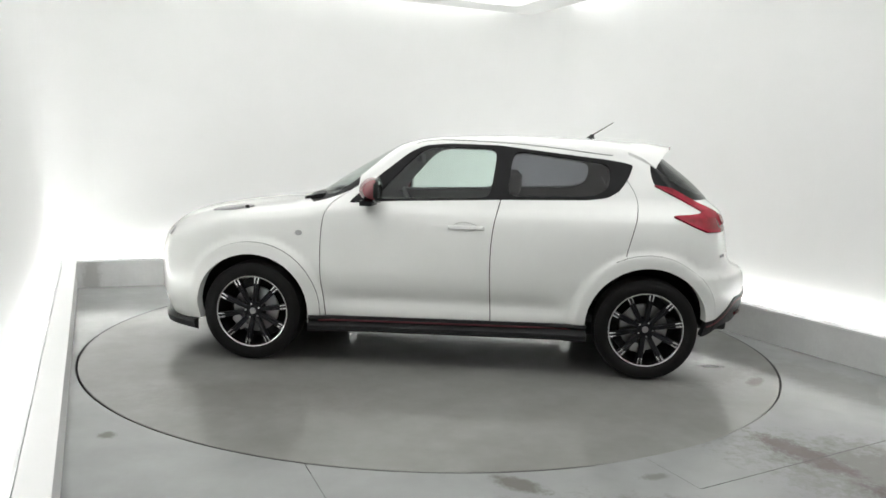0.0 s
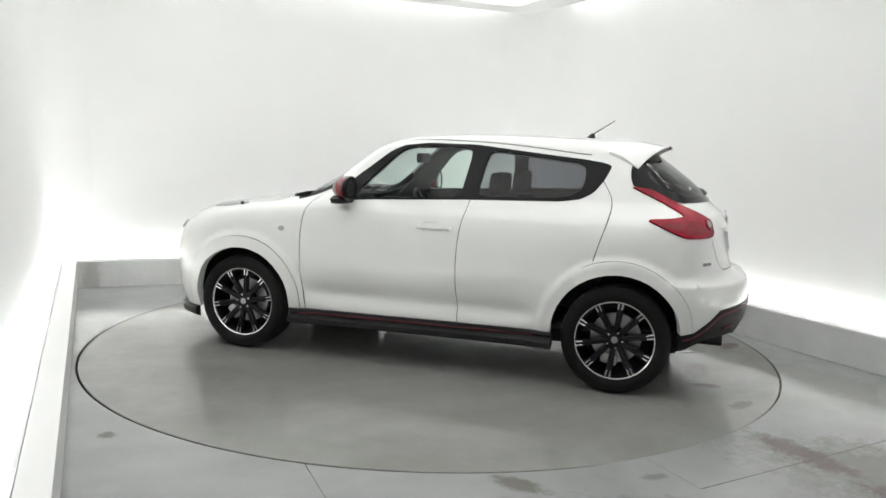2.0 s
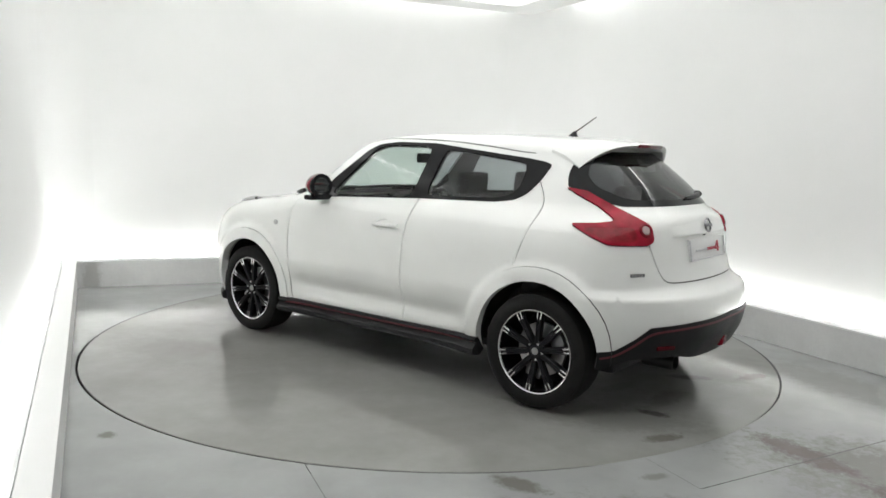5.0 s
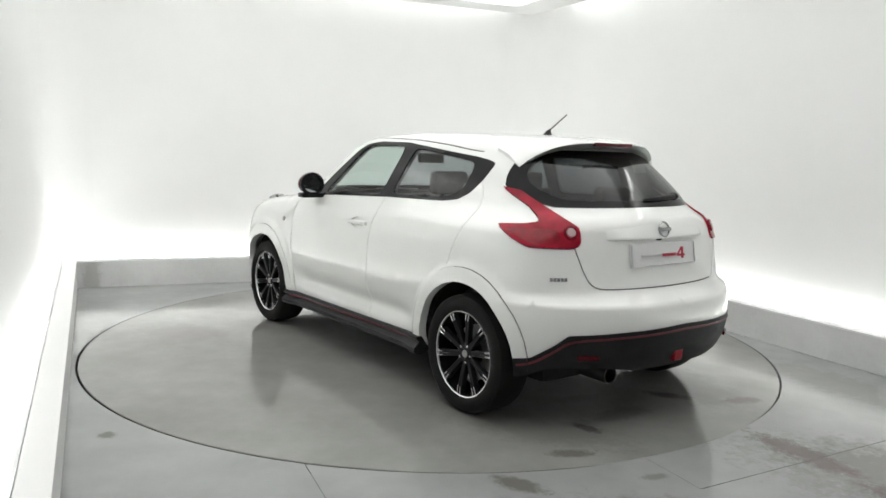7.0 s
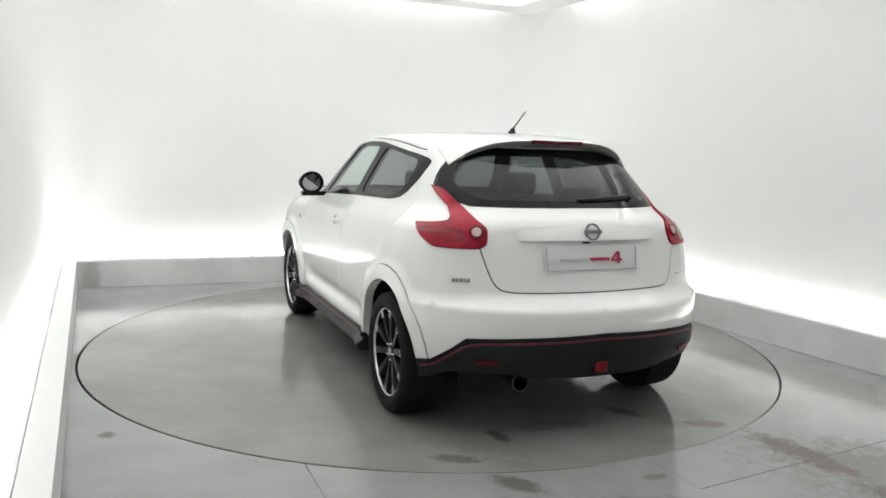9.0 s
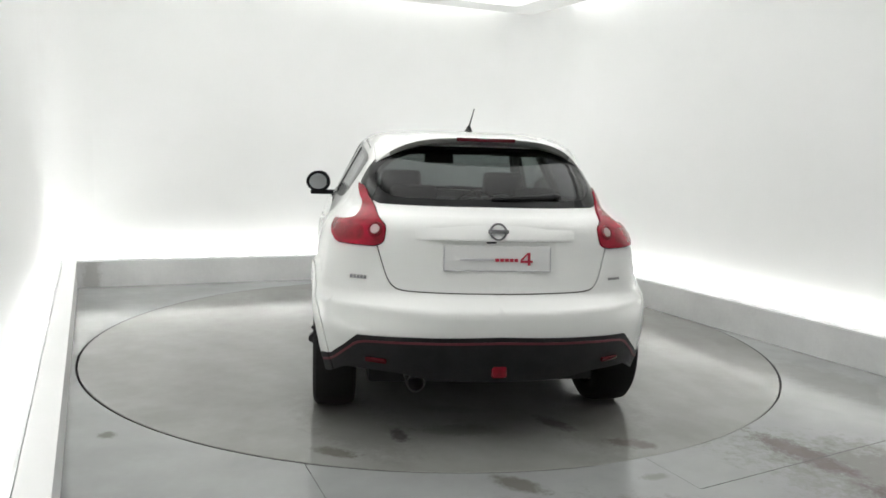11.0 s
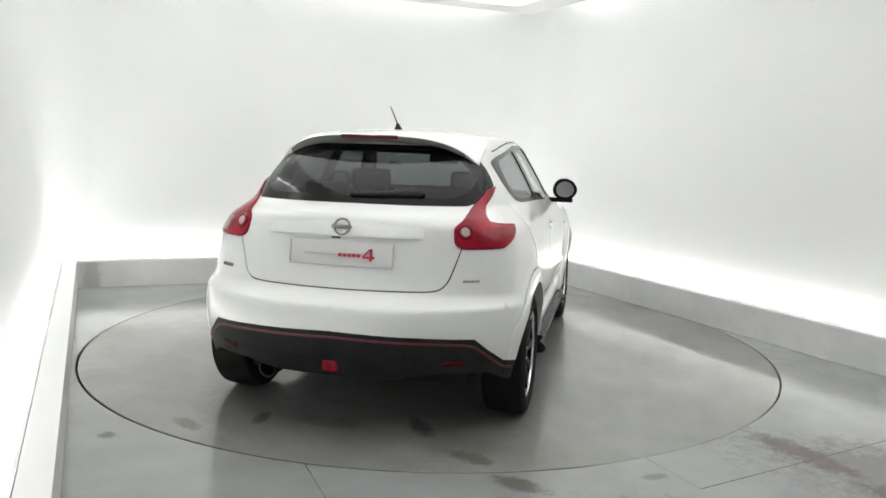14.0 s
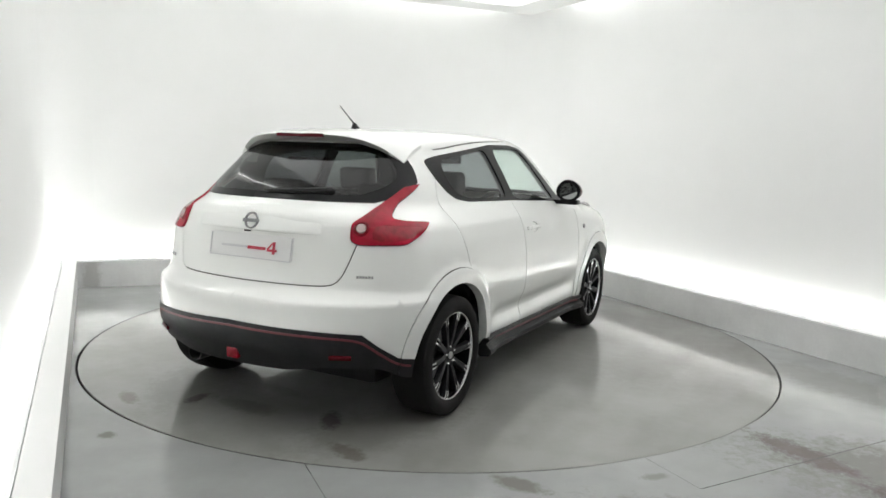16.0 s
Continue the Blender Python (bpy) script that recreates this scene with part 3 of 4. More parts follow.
regions = [
    ("hole", arch(-AXLE, 0.385)), ("hole", arch(AXLE, 0.372)),
    ("low_lens", [p for p in rounded([(-1.485, 0.998), (-1.60, 1.005), (-1.74, 1.012), (-1.765, 0.985), (-1.765, 0.936), (-1.63, 0.936), (-1.56, 0.964)], 1)]),
    ("tail_light", rounded(TAIL_LAMP, 2, True, 0.011)),
    ("gap", ribbon(rounded(TAIL_LAMP, 2, True, 0.011) + rounded(TAIL_LAMP, 2, True, 0.011)[:1], 0.007, 0)),
    ("glass_front", rounded(GLASS_FRONT)), ("glass_rear", rounded(GLASS_REAR)), ("frame", rounded(WINDOW, 2, True, 0.014)),
    ("rear_glass", rounded(REAR_GLASS)), ("rear_screen", rounded(REAR_SCREEN, 1)),
    groove((-1.42, 1.36), (-1.36, 1.375), (-1.30, 1.40)),
    ("gap", ribbon([(u, float(RAIL(u)) - 0.008) for u in np.linspace(-1.06, 0.24, 40)], 0.007, 0)),
    groove((-1.835, 0.925), (-1.888, 0.789), (-1.922, 0.737), (-1.97, 0.717), (-2.22, 0.714), (MID - 0.02, 0.712)),
    groove((0.64, 1.12), (0.70, 1.075), (0.767, 1.027), (0.804, 0.961), (0.815, 0.886), (0.820, 0.749), (0.817, 0.547), (0.789, 0.405), (0.772, 0.22)),
    groove((-0.326, 1.09), (-0.286, 0.937), (-0.271, 0.789), (-0.271, 0.617), (-0.287, 0.324), (-0.287, 0.22)),
    groove((-1.17, 1.235), (-1.232, 1.15), (-1.238, 1.086), (-1.201, 1.01), (-1.154, 0.891), (-1.118, 0.768)),
    ("cup", [(-0.102 + 0.075 * math.cos(k * math.pi / 16), 0.905 + 0.033 * math.sin(k * math.pi / 16)) for k in range(32)]),
    ("gap", ribbon(arch(-AXLE, 0.465)[7:24], 0.005, 0)), ("gap", ribbon(arch(AXLE, 0.452)[3:22], 0.004, 0)),
    ("stripe", ribbon([(-1.60, 0.335), (-1.665, 0.352), (-1.757, 0.422), (-1.825, 0.480), (-2.05, 0.495), (MID - 0.02, 0.505)], 0.011)),
    ("valance", VALANCE),
    ("lip_rear", arch(-AXLE, 0.465)), ("lip_front", arch(AXLE, 0.452)),
    ("hatch", HATCH), ("front_door", rounded(FRONT_DOOR, 1)), ("rear_door", rounded(REAR_DOOR, 1)),
    ("bumper", [(-1.66, 0.2), (-1.66, 0.70), (MID - 0.02, 0.70), (MID - 0.02, 0.2)]),
    ("nose", [(1.75, 0.1), (1.75, 0.62), (NOSE_U + 0.02, 0.72), (NOSE_U + 0.02, 0.1)]),
]
regions = [(n + str(i) if n == "gap" else n, p) for i, (n, p) in enumerate(regions)]
GAPS = [n for n, _ in regions if n.startswith("gap")]
flat, tri, tag = cut(domain, regions, 0.026)
middle = lambda q: (q[:, 0] < MID + 1e-3) | (q[:, 0] > NOSE_U - 1e-3)


def of(*names):
    return tri[np.isin(tag, names)]


def sides(name, names, mat, proud=0.0, thick=0.012, label="", parent=None):
    return [shell(name, flat, of(*names), flank, mat, parent or car, proud, thick, m, label) for m in ("", "flip")]


shell("body", flat, of("rest"), flank, PAINT, car, 0.0, 0.014, "both", "glossy white bodywork", middle)
for g in GAPS:
    centre = bool((flat[of(g)][..., 0] < MID + 1e-3).any())
    for m in (("both",) if centre else ("", "flip")):
        shell("panel_gap", flat, of(g), flank, GAP, car, -0.007, 0.0, m, "dark gap between panels")
hatch = shell("tailgate", flat, of("hatch"), flank, PAINT, car, 0.0, 0.014, "both", "white tailgate", middle)
shell("rear_bumper", flat, of("bumper"), flank, PAINT, car, 0.0, 0.014, "both", "white rear bumper", middle)
valance = shell("rear_valance", flat, of("valance"), flank, PLASTIC, car, 0.006, 0.03, "both", "charcoal lower bumper with red line", middle)
shell("pinstripe", flat, of("stripe"), flank, STRIPE, valance, 0.009, 0.006, "both", "thin red stripe", middle)
shell("front_bumper", flat, of("nose"), flank, PAINT, car, 0.0, 0.014, "both", "white front bumper", middle)
rear_screen = shell("rear_window", flat, of("rear_screen"), flank, BLACK, car, 0.002, 0.014, "both", "black-edged rear window", middle)
shell("pane", flat, of("rear_glass"), flank, REARGLASS, rear_screen, 0.001, 0.0, "both", "dark tinted glass", middle)
front_doors = sides("front_door", ["front_door"], PAINT, label="white front door")
rear_doors = sides("rear_door", ["rear_door"], PAINT, label="white rear door")
sides("wheel_arch", ["lip_rear"], PAINT, 0.004, 0.05, "white flared rear wheel arch")
sides("wheel_arch", ["lip_front"], PAINT, 0.004, 0.05, "white flared front wheel arch")
frames = sides("window_frame", ["frame"], BLACK, 0.002, 0.02, "gloss black window surround")
for fr, m in zip(frames, ("", "flip")):
    shell("front_pane", flat, of("glass_front"), flank, GLASS, fr, -0.003, 0.0, m, "clear side glass")
    shell("rear_pane", flat, of("glass_rear"), flank, PRIVACY, fr, -0.003, 0.0, m, "dark privacy glass")
tail_lights = sides("tail_light", ["tail_light"], RED, 0.010, 0.03, "red boomerang tail light")
for lamp, m in zip(tail_lights, ("", "flip")):
    shell("lower_lens", flat, of("low_lens"), flank, LENSRED, lamp, 0.009, 0.012, m, "darker red lower lens")
# dark lining inside the cabin
shell("cabin_lining", flat, tri[np.isin(tag, ["rest", "front_door", "rear_door", "frame", "hatch", "rear_screen"]) & (flat[tri].mean(1)[:, 0] < 1.0) & (flat[tri].mean(1)[:, 1] > 0.45)],
      flank, LINING, car, -0.028, 0.0, "both", "dark grey cabin lining")

# roof, windscreen and bonnet, over the plan inside the rails
edge = flank(us, RAIL(us))
plan = [(x, y) for x, y, _ in edge] + [(x, -y) for x, y, _ in edge[::-1]]
top_regions = [
    ("screen", rounded([(0.36, 0.0), (0.345, 0.3), (0.30, 0.50), (0.36, 0.56), (0.62, 0.66), (0.80, 0.70), (0.90, 0.45), (0.95, 0.0), (0.90, -0.45), (0.80, -0.70), (0.62, -0.66), (0.36, -0.56), (0.30, -0.50), (0.345, -0.3)], 1)),
    ("cowl", [(0.70, 1.0), (0.92, 0.70), (1.0, 0.4), (1.03, 0.0), (1.0, -0.4), (0.92, -0.70), (0.70, -1.0), (0.6, -1.0), (0.6, 1.0)]),
    ("gap_l", ribbon([(0.95, 0.66), (1.3, 0.62), (1.75, 0.5), (1.9, 0.3)], 0.007)), ("gap_r", ribbon([(0.95, -0.66), (1.3, -0.62), (1.75, -0.5), (1.9, -0.3)], 0.007)),
    ("bonnet", rounded([(0.9, 0.68), (1.3, 0.62), (1.75, 0.5), (1.9, 0.3), (1.9, -0.3), (1.75, -0.5), (1.3, -0.62), (0.9, -0.68)], 1)),
    ("wing", [(0.9, 2), (3, 2), (3, -2), (0.9, -2)]),
]
dflat, dtri, dtag = cut(plan, top_regions, 0.035)


def over(name, names, mat, label, proud=0.0, thick=0.012):
    return shell(name, dflat, dtri[np.isin(dtag, names)], deck, mat, car, proud, thick, "", label)


over("roof", ["rest"], PAINT, "white roof")
over("roof_lining", ["rest"], LINING, "grey roof lining", -0.03, 0.0)
over("windscreen", ["screen"], GLASS, "clear windscreen glass", -0.002, 0.0)
over("cowl", ["cowl"], PLASTIC, "charcoal scuttle under the windscreen", -0.004)
over("bonnet", ["bonnet"], PAINT, "white bonnet")
for g in ("gap_l", "gap_r"):
    over("bonnet_gap", [g], GAP, "dark gap round the bonnet", -0.007, 0.0)
over("front_wing", ["wing"], PAINT, "white front wing tops")


def lay(u, z, proud=0.0):
    p = flank([u], [z])
    n = facing(p)
    return Vector(p[0]) + Vector(n[0]) * proud, Vector(n[0])


def seat_on(u, z, proud=0.0, side=1):
    """A pose on the flank: local x along it to the rear, y up, z outwards."""
    p, n = lay(u, z, proud)
    if side < 0:
        p.y, n.y = -p.y, -n.y
    up = (Vector((0, 0, 1)) - n * n.z).normalized()
    m = Matrix.Identity(4)
    for k, v in enumerate((up.cross(n), up, n, p)):
        for r in range(3):
            m[r][k] = v[r]
    return m


def disc_bm(r, h, n=28, bevel=0.003):
    bm = bmesh.new()
    return lathe(bm, [(0.0003, h), (r - bevel, h), (r, h - bevel), (r, 0.0)], n, "Z")


# tail light details
for lamp, s in zip(tail_lights, (1, -1)):
    part("reverse_lamp", disc_bm(0.024, 0.012), CLEARLENS, lamp, "round clear reversing lens", seat_on(-1.815, 0.995, 0.008, s))
    bm = lathe(bmesh.new(), [(0.025, 0.002), (0.027, 0.0115), (0.034, 0.011), (0.038, 0.002)], 28, "Z")
    part("lamp_ring", bm, LENSRED, lamp, "bright red ring", seat_on(-1.815, 0.995, 0.008, s))
# side repeaters, door handles
for doors, s in ((front_doors[0], 1), (front_doors[1], -1)):
    bm = box(bmesh.new(), -0.115, 0.115, -0.013, 0.013, 0.010, 0.030, 0.008, 3)
    for v in bm.verts:
        v.co.z -= 0.018 * (abs(v.co.x) / 0.10) ** 3
    handle = part("door_handle", bm, PAINT, doors, "white door handle", seat_on(-0.112, 0.903, 0.004, s))
    shell("handle_cup", flat, of("cup"), flank, PAINT, doors, -0.009, 0.0, "" if s > 0 else "flip", "pressed cup behind the handle")
    part("key_lock", disc_bm(0.011, 0.004, 16), PAINT, doors, "", seat_on(-0.172, 0.903, 0.016, s))
for s in (1, -1):
    bm = disc_bm(0.017, 0.007, 20)
    for v in bm.verts:
        v.co.x *= 1.3
    part("side_repeater", bm, WINGLENS, car, "small round side badge", seat_on(0.96, 0.833, 0.0, s))

# sills with a red line
SILL = [(0.0, 0.300), (0.030, 0.300), (0.036, 0.285), (0.018, 0.270), (0.020, 0.262), (0.050, 0.235), (0.052, 0.212), (0.034, 0.196), (-0.02, 0.190), (-0.06, 0.22)]
for s in (1, -1):
    bm = bmesh.new()
    rows = []
    for k in range(25):
        x = 0.885 - 1.775 * k / 24
        flare = 0.012 * step(-0.5, -0.9, x) + 0.008 * step(0.6, 0.9, x)
        y = flank([x], [0.29])[0][1]
        drop = 0.012 * k / 24 - 0.012
        rows.append([bm.verts.new((x, s * (y - 0.012 + dy + float(flare)), z + 0.02 * k / 24 - (0.0 if z > 0.25 else drop * 0.4))) for dy, z in SILL])
    for a, b in zip(rows, rows[1:]):
        for i in range(len(SILL) - 1):
            bm.faces.new((a[i], a[i + 1], b[i + 1], b[i]))
    bm.faces.new(rows[0]), bm.faces.new(rows[-1][::-1])
    bmesh.ops.recalc_face_normals(bm, faces=bm.faces)
    sill = part("side_skirt", bm, PLASTIC, car, "charcoal side skirt with a red line")
    bm = bmesh.new()
    pts = []
    for k in range(13):
        x = 0.82 - 1.68 * k / 12
        pts.append((x, s * (flank([x], [0.29])[0][1] + 0.013), 0.272 + 0.02 * (0.885 - x) / 1.775))
    tube(bm, pts, 0.007, 6)
    part("pinstripe", bm, STRIPE, sill, "thin red stripe")

# front splitter corners
bm = bmesh.new()
prof = [(-0.06, 0.228), (0.012, 0.224), (0.040, 0.204), (0.028, 0.168), (-0.06, 0.152)]
rows = []
for k in range(31):
    u = 1.66 + (NOSE_U - 1.66) * k / 30
    p = flank([u], [0.26])[0]
    n = facing(np.array([p]))[0]
    grow = 0.4 + 0.25 * step(1.66, 1.95, u)
    rows.append([Vector((p[0] + n[0] * o * grow, p[1] + n[1] * o * grow, z)) for o, z in prof])
rows += [[Vector((v.x, -v.y, v.z)) for v in r] for r in rows[-2::-1]]
rows = [[bm.verts.new(v) for v in r] for r in rows]
for a, b in zip(rows, rows[1:]):
    for i in range(len(prof)):
        j = (i + 1) % len(prof)
        bm.faces.new((a[i], a[j], b[j], b[i]))
bm.faces.new(rows[0]), bm.faces.new(rows[-1][::-1])
bmesh.ops.recalc_face_normals(bm, faces=bm.faces)
part("front_splitter", bm, PLASTIC, car, "charcoal front splitter lip")

# spoiler over the rear window
bm = bmesh.new()
rows = []
for k in range(33):
    y = -0.56 + 1.12 * k / 32
    c = abs(y) / 0.56
    back = -1.49 + 0.17 * c ** 2.4
    z = 1.461 - 0.02 * c ** 2 - 0.12 * c ** 4.5
    front = -1.12 - 0.02 * c
    zf = float(deck([front], [min(abs(y), 0.54)])[0][2]) - 0.004
    lift = 0.012
    rows.append([bm.verts.new(p) for p in ((front, y, zf - 0.03), (front, y, zf), ((front + back) / 2, y, (zf + z) / 2 + lift), (back + 0.01, y, z), (back, y, z - 0.010), (back + 0.02, y, z - 0.032), (back + 0.04, y, z - 0.037), (back + 0.13, y, z - 0.045))])
# shade is painted on: the lip's back and underside take the grey
for k, (a, b) in enumerate(zip(rows, rows[1:])):
    inner = 1 < k < 30
    for i in range(7):
        bm.faces.new((a[i], a[i + 1], b[i + 1], b[i])).material_index = int(i >= 4 and inner)
    bm.faces.new((a[7], a[0], b[0], b[7])).material_index = int(inner)
for cap in (rows[0], rows[-1][::-1]):
    bm.faces.new(cap).material_index = 0
bmesh.ops.recalc_face_normals(bm, faces=bm.faces)
spoiler = part("spoiler", bm, [PAINT, SHADEPAINT], car, "white roof spoiler, underside painted grey for its shade")
bm = box(bmesh.new(), -1.498, -1.476, -0.155, 0.155, 1.434, 1.454, 0.004)
for v in bm.verts:
    v.co.x += 0.175 * (abs(v.co.y) / 0.6) ** 2.2
part("brake_light", bm, REDDARK, spoiler, "dark red high brake light")

# aerial
bm = lathe(bmesh.new(), [(0.0003, 0.040), (0.008, 0.040), (0.014, 0.025), (0.026, 0.006), (0.030, -0.012)], 20, "Z")
for v in bm.verts:
    v.co.x *= 1.4
    v.co.x -= max(v.co.z, 0) * 0.5
aerial = part("antenna", bm, PLASTIC, car, "short black roof antenna", pose(-0.945, 0, 1.492))
part("mast", tube(bmesh.new(), [(-0.015, 0, 0.03), (-0.165, 0, 0.128)], 0.0045, 8, 0.0028), PLASTIC, aerial)
# door mirrors: red caps, black bodies, mirror glass to the rear
for s in (1, -1):
    bm = bmesh.new()
    bmesh.ops.create_uvsphere(bm, u_segments=28, v_segments=18, radius=1.0)
    for v in bm.verts:
        x, y, z = v.co
        y2 = y * 0.091
        v.co = (max(x, -0.35) * (0.092 - 0.02 * y), s * y2, z * (0.085 - 0.012 * y) * (1 if z > 0 else 0.85))
    bmesh.ops.recalc_face_normals(bm, faces=bm.faces)
    for face in bm.faces:
        face.material_index = int(face.calc_center_median().x < -0.020)
    cap = part("door_mirror", bm, [MAROON, BLACK], car, "red door mirror with a black base", pose(0.475, s * 0.89, 1.118, 0, 0, s * -2))
    bm = bmesh.new()
    lathe(bm, [(0.76, -0.040), (1.02, -0.040), (1.02, -0.030), (1.0, -0.022)], 32, "Z")
    for v in bm.verts:
        x, y, z = v.co
        v.co = (z, s * x * 0.087, y * 0.082 * (1 if y > 0 else 0.86))
    bmesh.ops.recalc_face_normals(bm, faces=bm.faces)
    part("rim", bm, BLACK, cap, "black mirror rim")
    bm = bmesh.new()
    lathe(bm, [(0.0005, -0.037), (0.80, -0.037), (0.80, -0.028)], 32, "Z")
    for v in bm.verts:
        x, y, z = v.co
        v.co = (z, s * x * 0.087, y * 0.082 * (1 if y > 0 else 0.86))
    bmesh.ops.recalc_face_normals(bm, faces=bm.faces)
    part("mirror_glass", bm, MIRROR, cap, "mirror glass")
    bm = box(bmesh.new(), -0.035, 0.05, -0.15, 0.06, -0.095, -0.060, 0.012)
    for v in bm.verts:
        v.co.y *= s
        v.co.x += 0.03
    bmesh.ops.recalc_face_normals(bm, faces=bm.faces)
    part("foot", bm, BLACK, cap, "black mirror foot")

# lamps on the wing tops, and vents by the windscreen
for s in (1, -1):
    bm = bmesh.new()
    bmesh.ops.create_uvsphere(bm, u_segments=20, v_segments=12, radius=1.0)
    for v in bm.verts:
        x, y, z = v.co
        v.co = (x * 0.15 + 0.02 * y, y * 0.05, z * 0.026 + 0.05 * max(-x, 0) * 0.2)
    pod = part("wing_lamp", bm, WINGLENS, car, "slim lamp on top of the front wing", pose(1.44, s * 0.705, 0.957, 0, 7, s * -12))
    bm = box(bmesh.new(), -0.13, -0.105, -0.03, 0.03, -0.02, 0.018, 0.006)
    part("bar", bm, PLASTIC, pod, "dark bar")
    bm = box(bmesh.new(), -0.07, 0.07, -0.03, 0.03, -0.02, 0.014, 0.01)
    part("scuttle_vent", bm, BLACK, car, "black vent beside the windscreen", pose(0.90, s * 0.655, 1.055, 0, 12, s * -20))
    bm = disc_bm(0.035, 0.012, 24)
    part("headlight", bm, WINGLENS, car, "clear round headlight", seat_on(1.95, 0.79, 0.0, s))

# tailgate: finger ledge, emblem, plate, badges, wiper
bm = bmesh.new()
rows = []
for k in range(25):
    y = -0.395 + 0.79 * k / 24
    out = 0.018 * (1 - (abs(y) / 0.40) ** 10)
    shape = ((1.052, 0.006), (1.035, 0.001), (1.0, -0.35 * out), (0.972, -0.95 * out), (0.966, -out), (0.960, -0.85 * out), (0.954, 0.012))
    rows.append([bm.verts.new((float(flank([float(unrolled(np.array(-1.8), np.array(max(abs(y), 1e-4))))], [z])[0][0]) + o, y, z)) for z, o in shape])
for a, b in zip(rows, rows[1:]):
    for i in range(6):
        bm.faces.new((a[i], a[i + 1], b[i + 1], b[i]))
bmesh.ops.recalc_face_normals(bm, faces=bm.faces)
part("finger_ledge", bm, PAINT, hatch, "white ledge over the plate")
bm = box(bmesh.new(), -1.882, -1.858, -0.262, 0.262, 0.818, 0.938, 0.004)
for v in bm.verts:
    v.co.x += (0.936 - v.co.z) * -0.16 + 0.02
plate = part("number_plate", bm, PLATEWHITE, hatch, "white dealer plate with grey and red print")


def on_plate(y0, y1, z0, z1, mat, name="print_bar", label=""):
    bm = box(bmesh.new(), -1.8875, -1.880, y0, y1, z0, z1)
    for v in bm.verts:
        v.co.x += (0.936 - v.co.z) * -0.16 + 0.02
    return part(name, bm, mat, plate, label)


on_plate(0.02, 0.185, 0.868, 0.878, PLATEGREY, label="grey bar of print")
for k in range(5):
    on_plate(-0.100 + 0.0235 * k, -0.0815 + 0.0235 * k, 0.864, 0.879, PLATERED, label="red bar of print")
on_plate(-0.160, -0.147, 0.848, 0.908, PLATERED, label="red bar of print")
on_plate(-0.172, -0.112, 0.860, 0.871, PLATERED, label="red bar of print")
slant = on_plate(-0.005, 0.005, 0.871, 0.908, PLATERED, label="slanting red bar of print")
for v in slant.data.vertices:
    v.co.y += -0.151 + 0.036 * (0.908 - v.co.z) / 0.037
for y0, y1, z0, z1 in ((-0.262, 0.262, 0.818, 0.822), (0.258, 0.262, 0.823, 0.932), (-0.262, -0.259, 0.823, 0.932)):
    on_plate(y0, y1, z0, z1, PLATEGREY, "plate_edge")
px = float(flank([MID], [1.01])[0][0])
bm = bmesh.new()
lathe(bm, [(0.033, 0.0), (0.035, 0.008), (0.042, 0.008), (0.044, 0.0)], 32, "Z")
emblem = part("emblem", bm, CHROME, hatch, "round chrome emblem ring", pose(px - 0.014, 0, 1.006, 0, -78, 0))
part("emblem_bar", box(bmesh.new(), -0.009, 0.009, -0.050, 0.050, 0.001, 0.012, 0.003), CHROME, emblem, "chrome bar")
part("latch", box(bmesh.new(), px - 0.012, px + 0.02, 0.005, 0.055, 0.944, 0.958, 0.004), PLASTIC, hatch, "small black button")
for s, n in ((1, 5), (-1, 6)):
    m0 = seat_on(-1.765 if s > 0 else -1.80, 0.768, 0.0, s)
    badge = None
    for k in range(n):
        w = 0.017 if s > 0 else 0.013
        h = 0.009 if s > 0 else 0.006
        bm = box(bmesh.new(), -w * 0.42, w * 0.42, -h, h, 0.0, 0.004, 0.001, 1)
        x = (k - (n - 1) / 2) * w * 1.08
        if badge is None:
            badge = part("badge", bm, CHROME if s > 0 else STEEL, hatch, "small metal badge in plain bars", m0 @ pose(x, 0, 0))
            first = x
        else:
            part("badge_bar", bm, CHROME if s > 0 else STEEL, badge, "", pose(x - first, 0, 0))
bm = bmesh.new()
wy = [(-0.33 + 0.34 * k / 8) for k in range(9)]
rows = []
for y in wy:
    p = flank([float(unrolled(np.array(-1.6), np.array(max(abs(y), 1e-4))))], [1.165 - 0.03 * (y + 0.33)])[0]
    rows.append((p[0] - 0.014, y, p[2]))
tube(bm, rows, 0.019, 8, 0.007)
wiper = part("rear_wiper", bm, PLASTIC, car, "black rear wiper")
bm = bmesh.new()
bmesh.ops.create_uvsphere(bm, u_segments=16, v_segments=10, radius=1.0)
for v in bm.verts:
    v.co = (v.co.x * 0.03, v.co.y * 0.032, v.co.z * 0.022)
part("wiper_boss", bm, PLASTIC, wiper, "", pose(rows[0][0] + 0.005, rows[0][1], rows[0][2]))

# fog lamp, reflectors, exhausts and underside
bm = box(bmesh.new(), -0.012, 0.05, -0.038, 0.038, -0.034, 0.034, 0.015, 3)
part("fog_lamp", bm, LENSRED, valance, "red rear fog lamp", pose(float(flank([MID], [0.36])[0][0]) - 0.006, 0.0, 0.36))
for s in (1, -1):
    bm = box(bmesh.new(), -0.055, 0.055, -0.011, 0.011, 0.0, 0.014, 0.005)
    part("reflector", bm, REDDARK, valance, "slim red reflector", seat_on(-1.90, 0.395, 0.006, s))
bm = bmesh.new()
lathe(bm, [(0.036, 0.12), (0.040, -0.06), (0.046, -0.06), (0.046, 0.12)], 28, "Y", True)
